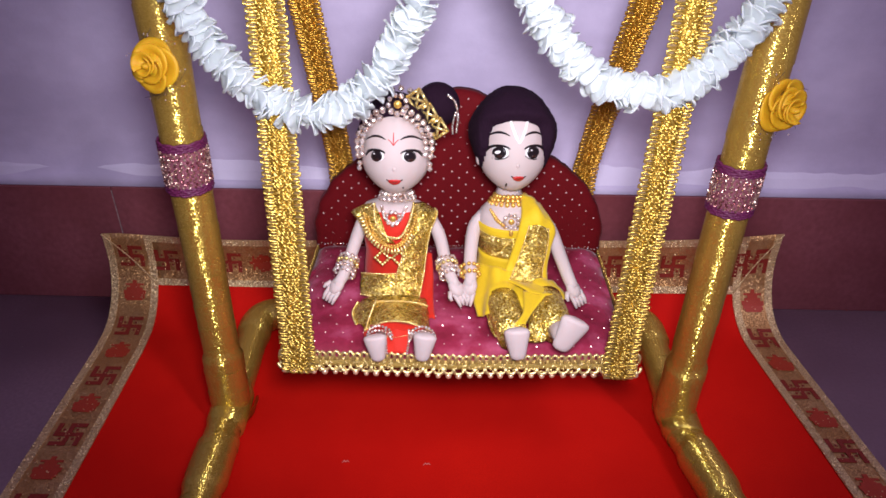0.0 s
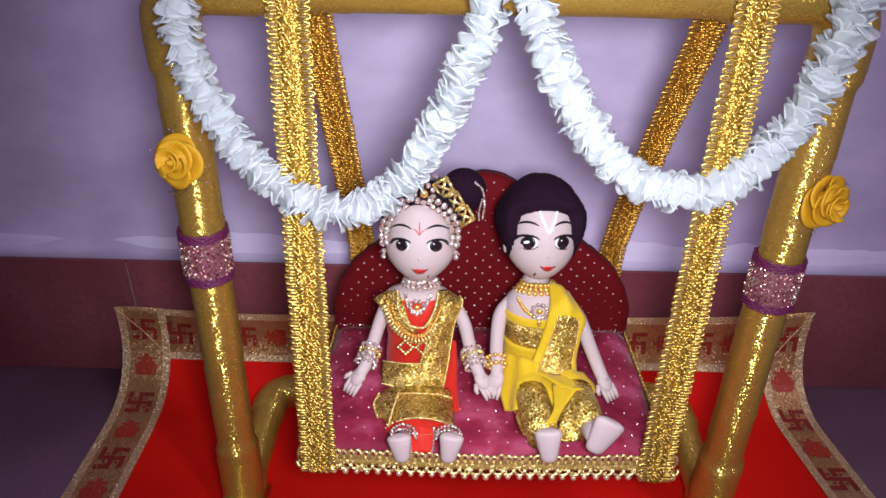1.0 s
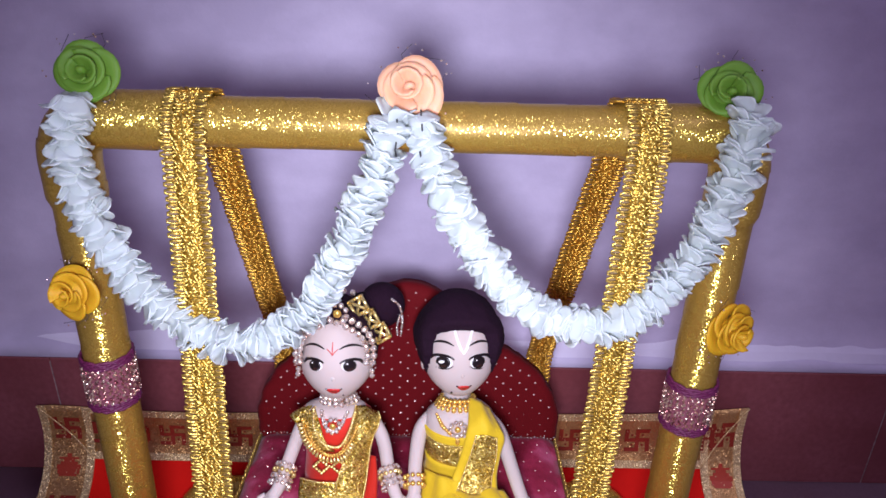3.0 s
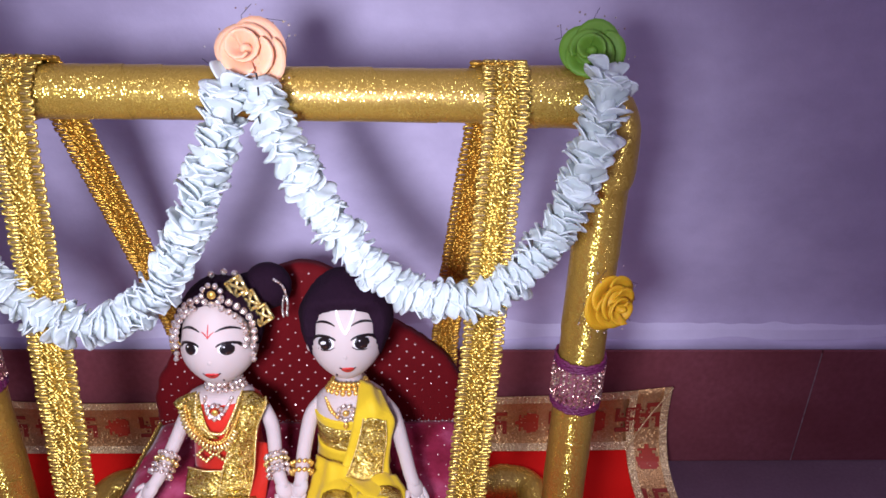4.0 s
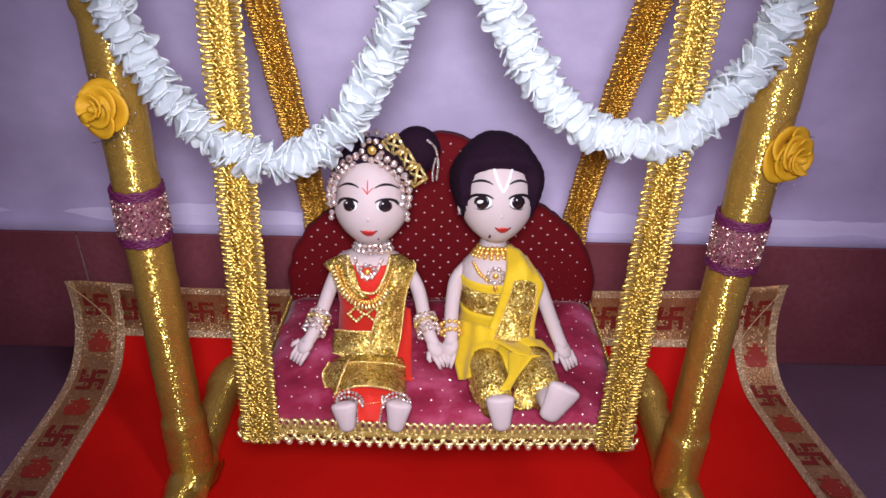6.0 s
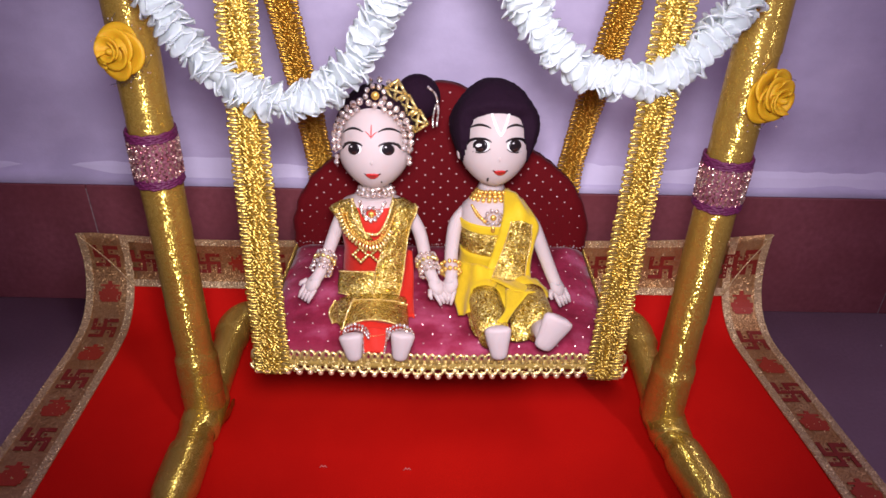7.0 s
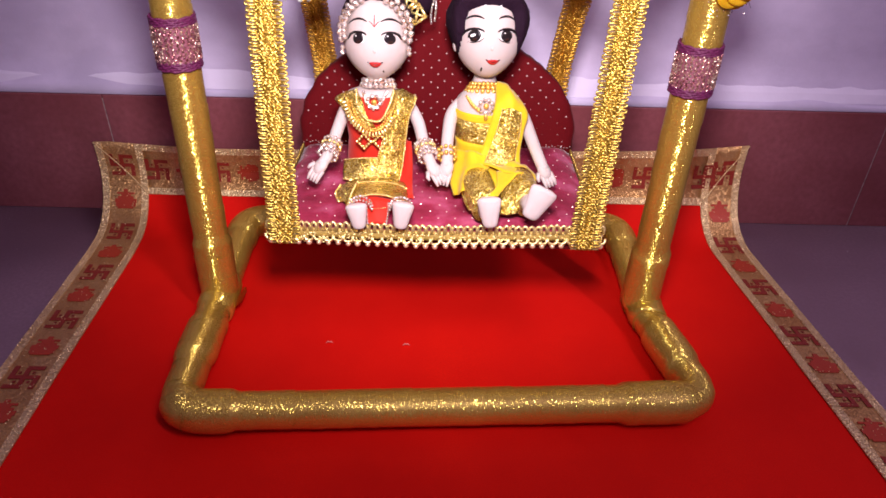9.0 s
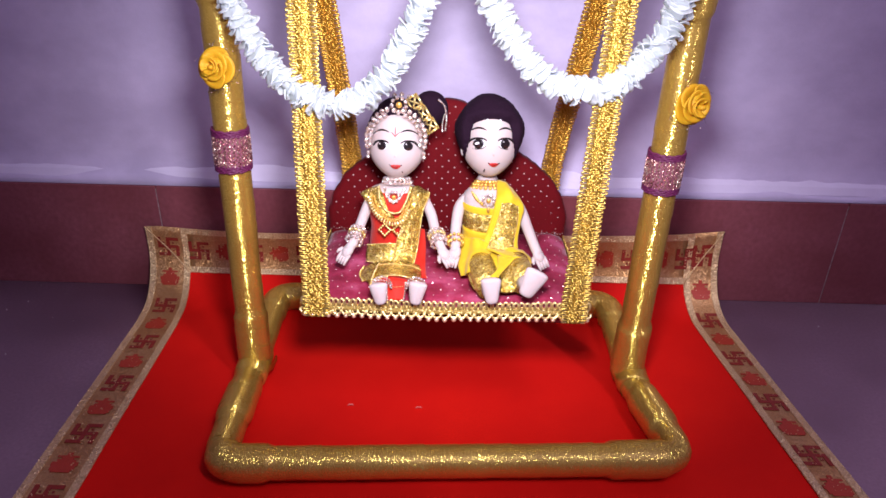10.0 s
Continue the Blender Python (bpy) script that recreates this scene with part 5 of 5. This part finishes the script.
    # stiff gold sleeve edges round the shoulders
    for s in (-1, 1):
        tube(bm, [(cx - 0.002 + s * 0.0150, 0.039, 0.2095), (cx - 0.002 + s * 0.0230, 0.036, 0.2075), (cx - 0.002 + s * 0.0290, 0.034, 0.2050), (cx - 0.002 + s * 0.0305, 0.033, 0.2040)], [0.0058, 0.0066, 0.0066, 0.0060], 14, BROC)
    grid = cloth(bm, [[(-0.0825, 0.034, 0.206), (-0.075, 0.029, 0.2135), (-0.067, 0.035, 0.216)], [(-0.077, 0.025, 0.202), (-0.068, 0.0185, 0.209), (-0.061, 0.021, 0.211)], [(-0.072, 0.0205, 0.1965), (-0.065, 0.0165, 0.1995), (-0.057, 0.0155, 0.200)], [(-0.063, 0.0155, 0.1915), (-0.057, 0.0145, 0.1915), (-0.050, 0.014, 0.1915)]], BROC, 10, 12)
    beaded(bm, [r[0] for r in grid], 22)
    beaded(bm, grid[0], 10)
    # belt wrapped round the waist
    grid = cloth(bm, [[(-0.0795, 0.024, 0.157), (-0.063, 0.0125, 0.164), (-0.049, 0.0105, 0.1655), (-0.036, 0.012, 0.163)], [(-0.0805, 0.018, 0.149), (-0.064, 0.009, 0.155), (-0.049, 0.007, 0.156), (-0.035, 0.008, 0.153)], [(-0.079, 0.010, 0.1455), (-0.063, 0.003, 0.147), (-0.049, 0.001, 0.1475), (-0.034, 0.003, 0.145)]], BROC, 20, 10)
    beaded(bm, grid[0], 42)
    beaded(bm, grid[-1], 42)
    # broad sash from the shoulder down to the lap
    grid = cloth(bm, [[(-0.0365, 0.038, 0.216), (-0.028, 0.036, 0.2175), (-0.0195, 0.036, 0.212)], [(-0.038, 0.0225, 0.213), (-0.028, 0.0195, 0.2165), (-0.0175, 0.026, 0.2115)], [(-0.040, 0.0150, 0.2025), (-0.032, 0.0130, 0.203), (-0.023, 0.0185, 0.1985)], [(-0.044, 0.0130, 0.183), (-0.035, 0.0115, 0.1835), (-0.026, 0.0165, 0.178)], [(-0.0485, 0.0095, 0.168), (-0.039, 0.0085, 0.166), (-0.028, 0.013, 0.161)], [(-0.051, 0.0015, 0.1515), (-0.041, 0.0005, 0.149), (-0.0315, 0.004, 0.1445)]], BROC, 12, 24)
    beaded(bm, [r[-1] for r in grid], 52, 0.0009)
    beaded(bm, [r[0] for r in grid], 46, 0.0008)
    beaded(bm, grid[-1], 16)
    # red cloth hanging behind the sash
    cloth(bm, [[(-0.029, 0.030, 0.176), (-0.022, 0.034, 0.171)], [(-0.031, 0.021, 0.160), (-0.0205, 0.027, 0.155)], [(-0.032, 0.006, 0.1475), (-0.020, 0.010, 0.144)], [(-0.026, -0.014, 0.1440), (-0.0175, -0.018, 0.1430)]], RED, 8, 14, 0.0012, 0.0008, 7.0)
    # skirt over the knees: a gold hem that arches over the shins, a folded flap at its side, red inside
    lap = [(cx, 0.052, 0.146), (cx, 0.022, 0.1430), (cx, 0.000, 0.1400), (cx, -0.018, 0.1405), (cx, -0.0390, 0.1425)]
    tube(bm, lap, [0.0235, 0.0225, 0.0215, 0.0215, 0.0210], 28, RED, (1.0, 0.36))
    hem = cloth(bm, [[(-0.078, 0.006, 0.1435), (-0.062, 0.002, 0.1505), (-0.046, 0.001, 0.1515), (-0.033, 0.003, 0.149), (-0.0255, 0.008, 0.1440)], [(-0.076, -0.016, 0.1455), (-0.060, -0.024, 0.1545), (-0.045, -0.025, 0.1565), (-0.031, -0.023, 0.1535), (-0.0225, -0.014, 0.1440)], [(-0.0705, -0.035, 0.1445), (-0.057, -0.042, 0.1565), (-0.046, -0.044, 0.160), (-0.034, -0.043, 0.1575), (-0.021, -0.034, 0.1440)]], BROC, 24, 12, 0.0010)
    beaded(bm, hem[-1], 46, 0.0010)
    beaded(bm, hem[3], 44, 0.0008)
    flap = cloth(bm, [[(-0.080, -0.002, 0.1455), (-0.072, -0.006, 0.152), (-0.064, -0.010, 0.154)], [(-0.083, -0.012, 0.1430), (-0.075, -0.018, 0.150), (-0.0665, -0.026, 0.153)], [(-0.0785, -0.026, 0.1428), (-0.074, -0.030, 0.1455), (-0.0695, -0.038, 0.1460)]], BROC, 10, 12, 0.0014)
    beaded(bm, [r[0] for r in flap], 20, 0.0010)
    beaded(bm, [r[-1] for r in flap], 22, 0.0010)
    cloth(bm, [[(-0.066, -0.039, 0.152), (-0.047, -0.042, 0.1575), (-0.024, -0.038, 0.150)], [(-0.060, -0.046, 0.150), (-0.0455, -0.049, 0.1560), (-0.031, -0.046, 0.1505)]], RED, 14, 6, 0.0015)
    inner = cloth(bm, [[(-0.054, -0.046, 0.1535), (-0.0445, -0.048, 0.1565), (-0.035, -0.046, 0.1535)], [(-0.053, -0.054, 0.1485), (-0.0445, -0.0555, 0.1500), (-0.035, -0.054, 0.1485)], [(-0.052, -0.0600, 0.1430), (-0.0445, -0.0605, 0.1435), (-0.036, -0.0600, 0.1430)]], RED, 10, 10, 0.0012)
    beaded(bm, [r[0] + Vector((0.0008, -0.001, 0.0008)) for r in inner], 9, 0.0011, BEAD)
    beaded(bm, [r[-1] + Vector((-0.0008, -0.001, 0.0008)) for r in inner], 9, 0.0011, BEAD)
    beaded(bm, [inner[3][0], inner[4][5] + Vector((0, 0, 0.001)), inner[2][-1]], 12, 0.0005)
    for s, x in ((-1, -0.0565), (1, -0.0255)):
        foot(bm, (x, -0.0690, 0.1450 if s < 0 else 0.1460), (x + s * 0.0025, -0.0650, 0.1620 if s < 0 else 0.1640), (x, -0.044, 0.1465), leg=0.6)
        for dy, dz in ((0.0, 0.0), (0.0022, 0.0020)):
            beaded(bm, [(x + 0.0088 * math.sin(a), -0.0580 + dy, 0.1540 + dz + 0.0085 * math.cos(a)) for a in (-1.5, -0.8, 0.0, 0.8, 1.5)], 11, 0.0012, BEAD)
    # bare arms with broad stone bangles
    for pts, palm, reach in (([(cx - 0.0262, 0.040, 0.2035), (-0.0815, 0.030, 0.1900), (-0.0865, 0.012, 0.1780), (-0.0900, -0.001, 0.1710)], (-0.0945, -0.0070, 0.1655), (-0.5, -0.55, -0.65)),
                             ([(cx + 0.0262, 0.040, 0.2035), (-0.0155, 0.030, 0.1900), (-0.0100, 0.011, 0.1780), (-0.0055, -0.001, 0.1710)], (-0.0015, -0.0075, 0.1655), (0.55, -0.5, -0.65))):
        arm(bm, pts, palm, reach)
        a, b = Vector(pts[2]), Vector(pts[3])
        for k in range(4):
            bead_ring(bm, a.lerp(b, -0.05 + 0.30 * k), b - a, 0.0072 + 0.0006 * (k % 2), 13, 0.0017, BEAD if k != 1 else PIN)
    # necklaces
    for z, r in ((0.2215, 0.0120), (0.2175, 0.0135)):
        bead_ring(bm, (cx, 0.0440, z), (0, 0.3, 1), r, 18, 0.0024, BEAD)
    flower_jewel(bm, (cx - 0.0015, 0.0185, 0.2115), 0.0066)
    bead_line(bm, [(-0.067, 0.030, 0.2180), (-0.0655, 0.0195, 0.2095), (-0.060, 0.0150, 0.2005), (-0.053, 0.0130, 0.1975), (-0.045, 0.0120, 0.1995), (-0.0385, 0.0155, 0.2110), (-0.0355, 0.026, 0.2190)], 0.0013, PIN, 36)
    bead_line(bm, [(-0.075, 0.0255, 0.2120), (-0.0705, 0.0170, 0.2025), (-0.062, 0.0138, 0.1935), (-0.053, 0.0120, 0.1895), (-0.044, 0.0110, 0.1935), (-0.037, 0.0115, 0.2055), (-0.033, 0.0165, 0.2155)], 0.0013, GOLD, 34)
    bib, _ = bezier_points([(-0.0735, 0.0225, 0.2105), (-0.0695, 0.0165, 0.2010), (-0.062, 0.0133, 0.1928), (-0.053, 0.0115, 0.1890), (-0.044, 0.0105, 0.1930), (-0.0385, 0.0115, 0.2030)], 22)
    for p in bib:  # a collar of gold drops fanned out under the long chain
        d = Vector((p.x + 0.0530, -0.0012, p.z - 0.2140)).normalized()
        c = p + Vector((0, -0.0008, 0))
        tube(bm, [c, c + d * 0.0022, c + d * 0.0040, c + d * 0.0050], [0.0006, 0.0012, 0.0015, 0.0005], 6, PIN)
        ball(bm, c - d * 0.0026, 0.0011, 6, 5, GOLD)
    bead_line(bm, [(-0.0610, 0.0300, 0.2160), (-0.0580, 0.0215, 0.2105), (-0.0520, 0.0180, 0.2075), (-0.0460, 0.0205, 0.2105), (-0.0420, 0.0290, 0.2160)], 0.0018, BEAD, 16)
    for dx in (-0.0060, 0.0060):  # two diamond pendants side by side
        c = Vector((-0.0535 + dx * 1.12, 0.0115, 0.1800))
        for k in range(12):
            f, e = (k % 3) / 3, k // 3
            corner = [(0, 1), (1, 0), (0, -1), (-1, 0), (0, 1)]
            x = corner[e][0] * (1 - f) + corner[e + 1][0] * f
            z = corner[e][1] * (1 - f) + corner[e + 1][1] * f
            ball(bm, c + Vector((x * 0.0056, 0, z * 0.0062)), 0.0014, 6, 5, PIN)
    ob = part("doll", bm, DOLL)
    return tagged(ob, "small doll in a red and gold sari with bead jewellery, seated", "doll", "dolls on the swing")


def dhoti_doll():
    bm = bmesh.new()
    cx = 0.0400
    head = Head(bm, (cx, 0.050, 0.2620), (0.0250, 0.0305, 0.0362), 22.0, 2.5)
    head.build()
    hair_cap(head, 0.0082, lambda x, y: 0.0172 - 0.004 * (x / 0.018) ** 2 - 0.030 * (max(0, abs(x) - 0.0168) / 0.0050) ** 2 if y < 0.000 else -0.017, side=0.4)
    eyes(head, 0.0128, -0.0062, -0.0002, 1.06, 0.0020)
    lips(head, 0.0022, -0.0250, 0.0050)
    head.patch(ellipse(-0.0060, -0.0305, 0.0008, 0.0014, 10), 0.0004, BLACK)
    for s in (-1, 1):
        head.stroke([(0.0015 + s * 0.0062, 0.0165), (0.0015 + s * 0.0045, 0.0105), (0.0015 + s * 0.0022, 0.0045), (0.0015, 0.0006)], [0.0014, 0.0018, 0.0017, 0.0010], 0.0007, WHITE)
        if s < 0:
            ball(bm, head.m @ Vector((s * 0.0262, -0.003, -0.0100)), (0.0022, 0.0045, 0.0060), 10, 8, SKIN)
    ball(bm, head.at(0.001, -0.0160, -0.0006), (0.0016, 0.0011, 0.0020), 10, 8, SKIN)
    tube(bm, [(cx, 0.052, 0.216), (cx, 0.051, 0.224), (cx, 0.051, 0.238)], [0.0130, 0.0092, 0.0092], 16, SKIN)
    bx = 0.0425
    rings = [(0.142, 0.027, 0.024), (0.160, 0.0258, 0.022), (0.178, 0.0248, 0.0215), (0.196, 0.0262, 0.022), (0.208, 0.0270, 0.021), (0.2170, 0.0255, 0.0185), (0.2225, 0.0205, 0.0150), (0.2275, 0.0125, 0.0110)]
    front = torso(bm, bx, 0.041, rings, SKIN, 0.90)
    full = [(bx - 0.0300, 0), (bx + 0.0300, 0)]
    drape(bm, front, [(full[0][0], 0.2085), (full[1][0], 0.2085), (full[1][0], 0.2010), (full[0][0], 0.2010)], 0.0012, YEL, 20, 4)
    drape(bm, front, [(full[0][0], 0.2015), (full[1][0], 0.2015), (full[1][0], 0.1790), (full[0][0], 0.1790)], 0.0014, BROC, 20, 8)
    drape(bm, front, [(full[0][0], 0.1800), (full[1][0], 0.1800), (full[1][0], 0.1500), (full[0][0], 0.1500)], 0.0022, YEL, 24, 8, 0.0004)
    # sash from the shoulder across the chest: plain yellow edges, gold brocade along its middle
    cloth(bm, [[(0.0485, 0.040, 0.224), (0.056, 0.036, 0.225), (0.064, 0.038, 0.217)], [(0.048, 0.0225, 0.2165), (0.059, 0.0185, 0.2215), (0.0715, 0.0225, 0.2110)], [(0.0465, 0.0155, 0.2085), (0.060, 0.0125, 0.2115), (0.0755, 0.0185, 0.2030)], [(0.0435, 0.0135, 0.1935), (0.058, 0.0105, 0.1965), (0.073, 0.0155, 0.1915)], [(0.0385, 0.0110, 0.1755), (0.055, 0.0080, 0.1765), (0.071, 0.0130, 0.1725)], [(0.033, 0.0030, 0.1635), (0.052, 0.0010, 0.1625), (0.072, 0.0050, 0.1595)]], YEL, 16, 26, 0.0008, 0.00035, 14.0)
    grid = cloth(bm, [[(0.0535, 0.0125, 0.2105), (0.061, 0.0115, 0.2120), (0.069, 0.0140, 0.2075)], [(0.0505, 0.0110, 0.1960), (0.0595, 0.0093, 0.1975), (0.0695, 0.0125, 0.1940)], [(0.0455, 0.0085, 0.1785), (0.056, 0.0067, 0.1785), (0.067, 0.0100, 0.1745)], [(0.0405, 0.0023, 0.1668), (0.053, -0.0003, 0.1658), (0.066, 0.0023, 0.1643)]], BROC, 14, 20, 0.0008)
    for col in (0, -1):
        beaded(bm, [r[col] for r in grid], 40, 0.0006)
    # sheer cloth folded over the lap, then gold cuffs on the lower legs
    tube(bm, [(bx, 0.050, 0.153), (bx + 0.001, 0.015, 0.1535), (bx + 0.004, -0.008, 0.1515), (bx + 0.006, -0.022, 0.1490)], [0.025, 0.0265, 0.0275, 0.0250], 26, YEL, (1.0, 0.42))
    for hip, knee, low in (((0.030, 0.030, 0.154), (0.0350, -0.020, 0.1575), (0.0410, -0.054, 0.1525)), ((0.056, 0.030, 0.154), (0.0690, -0.016, 0.1570), (0.0735, -0.048, 0.1560))):
        tube(bm, [hip, Vector(hip).lerp(Vector(knee), 0.6), knee], [0.0120, 0.0125, 0.0125], 18, YEL)
        tube(bm, [Vector(knee) + Vector((0, 0.008, 0.0)), Vector(knee), Vector(knee).lerp(Vector(low), 0.5), low], [0.0125, 0.0132, 0.0130, 0.0108], 24, BROC)
    cloth(bm, [[(0.016, 0.024, 0.169), (0.028, 0.0105, 0.1745), (0.042, 0.0085, 0.1725)], [(0.0150, 0.012, 0.1605), (0.028, -0.002, 0.1675), (0.045, -0.002, 0.1665)], [(0.0130, -0.008, 0.1540), (0.024, -0.018, 0.1625), (0.038, -0.018, 0.1690)], [(0.0160, -0.022, 0.1490), (0.022, -0.030, 0.1570), (0.029, -0.030, 0.1660)]], YEL, 16, 16, 0.0007, 0.0010, 12.0)
    cloth(bm, [[(0.036, 0.004, 0.1665), (0.054, 0.000, 0.1675), (0.076, 0.009, 0.1645)], [(0.046, -0.007, 0.1680), (0.064, -0.011, 0.1695), (0.083, -0.001, 0.1610)], [(0.056, -0.017, 0.1680), (0.069, -0.021, 0.1705), (0.0855, -0.008, 0.1570)]], YEL, 16, 12, 0.0007, 0.0010, 11.0)
    cloth(bm, [[(0.050, -0.012, 0.1675), (0.057, -0.015, 0.1685), (0.068, -0.019, 0.1705)], [(0.0485, -0.036, 0.1660), (0.0515, -0.038, 0.1660), (0.056, -0.034, 0.1640)], [(0.042, -0.050, 0.1645), (0.045, -0.0505, 0.1645), (0.049, -0.0495, 0.1640)]], YEL, 8, 14, 0.0007, 0.0006, 8.0)
    cloth(bm, [[(0.052, -0.024, 0.1600), (0.060, -0.028, 0.1640), (0.069, -0.031, 0.1650)], [(0.0525, -0.041, 0.1570), (0.059, -0.044, 0.1600), (0.068, -0.044, 0.1580)], [(0.0515, -0.051, 0.1490), (0.058, -0.0535, 0.1500), (0.065, -0.052, 0.1510)]], BROC, 10, 12, 0.0012, 0.0005, 7.0)
    cloth(bm, [[(0.0235, -0.024, 0.1560), (0.0285, -0.029, 0.1645)], [(0.0230, -0.036, 0.1530), (0.0310, -0.041, 0.1595)], [(0.0275, -0.047, 0.1490), (0.0335, -0.050, 0.1545)]], BROC, 8, 12, 0.0012, 0.0005, 6.0)
    foot(bm, (0.0430, -0.0690, 0.1490), (0.0412, -0.0640, 0.1695), (0.041, -0.042, 0.151), 0.0092)
    foot(bm, (0.0725, -0.0660, 0.1560), (0.0830, -0.0610, 0.1765), (0.072, -0.040, 0.155), 0.0112)
    for pts, palm, reach in (([(bx - 0.0228, 0.042, 0.2050), (0.0125, 0.036, 0.1950), (0.0095, 0.016, 0.1800), (0.0098, 0.002, 0.1720)], (0.0090, -0.0055, 0.1655), (-0.25, -0.55, -0.75)),
                             ([(bx + 0.0228, 0.042, 0.2045), (0.0735, 0.036, 0.1950), (0.0815, 0.016, 0.1800), (0.0865, 0.001, 0.1710)], (0.0900, -0.0050, 0.1650), (0.45, -0.5, -0.7))):
        arm(bm, pts, palm, reach, 0.0060)
    a, b = Vector((0.0085, 0.014, 0.1800)), Vector((0.0095, 0.001, 0.1720))
    for k in range(2):
        bead_ring(bm, a.lerp(b, 0.55 + 0.4 * k), b - a, 0.0070, 11, 0.0018, GOLD)
    for z, r in ((0.2200, 0.0124), (0.2168, 0.0144), (0.2136, 0.0164)):
        bead_ring(bm, (cx + 0.0005, 0.0455, z), (0, 0.35, 1), r, 22, 0.0021, GOLD)
    for s in (-1, 1):
        bead_line(bm, [(cx + s * 0.0150, 0.0330, 0.2130), (cx + s * 0.0105, 0.0235, 0.2095), (cx + s * 0.0040, 0.0185, 0.2060)], 0.0017, GOLD, 9)
    flower_jewel(bm, front(cx + 0.0005, 0.2180, 0.0045), 0.0070)
    ball(bm, front(cx + 0.0005, 0.2085, 0.0045), (0.0018, 0.0014, 0.0030), 8, 6, GOLD)
    ob = part("doll", bm, DOLL)
    return tagged(ob, "small doll with dark hair in a yellow and gold wrap, seated", "doll", "dolls on the swing")


sari_doll()
dhoti_doll()


# ---- small litter ----
def litter():
    bm = bmesh.new()
    r = random.Random(3)
    for k in range(84):
        x, y = r.choice((r.uniform(-0.7, -0.42), r.uniform(0.45, 0.75), r.uniform(0.45, 0.9))), r.uniform(-0.25, 0.19)
        bead(bm, (x, y, 0.0006), r.uniform(0.0004, 0.0011))
    tagged(part("floor_dust", bm, "lint", smooth=False), "pale specks of dust lying on the dark floor", "dust", kind="stuff")
    for x, y in ((-0.0935, -0.041), (-0.0235, -0.042)):
        bm = bmesh.new()
        tube(bm, [(x - 0.0030, y - 0.0010, 0.0046), (x - 0.0012, y + 0.0010, 0.0052), (x, y - 0.0008, 0.0056), (x + 0.0014, y + 0.0010, 0.0050), (x + 0.0030, y - 0.0004, 0.0046)], [0.0003, 0.0006, 0.0005, 0.0006, 0.0003], 6)
        tagged(part("lint_speck", bm, "pink_lint"), "tiny pale lint speck on the red mat", "lint", "lint on the mat")


litter()
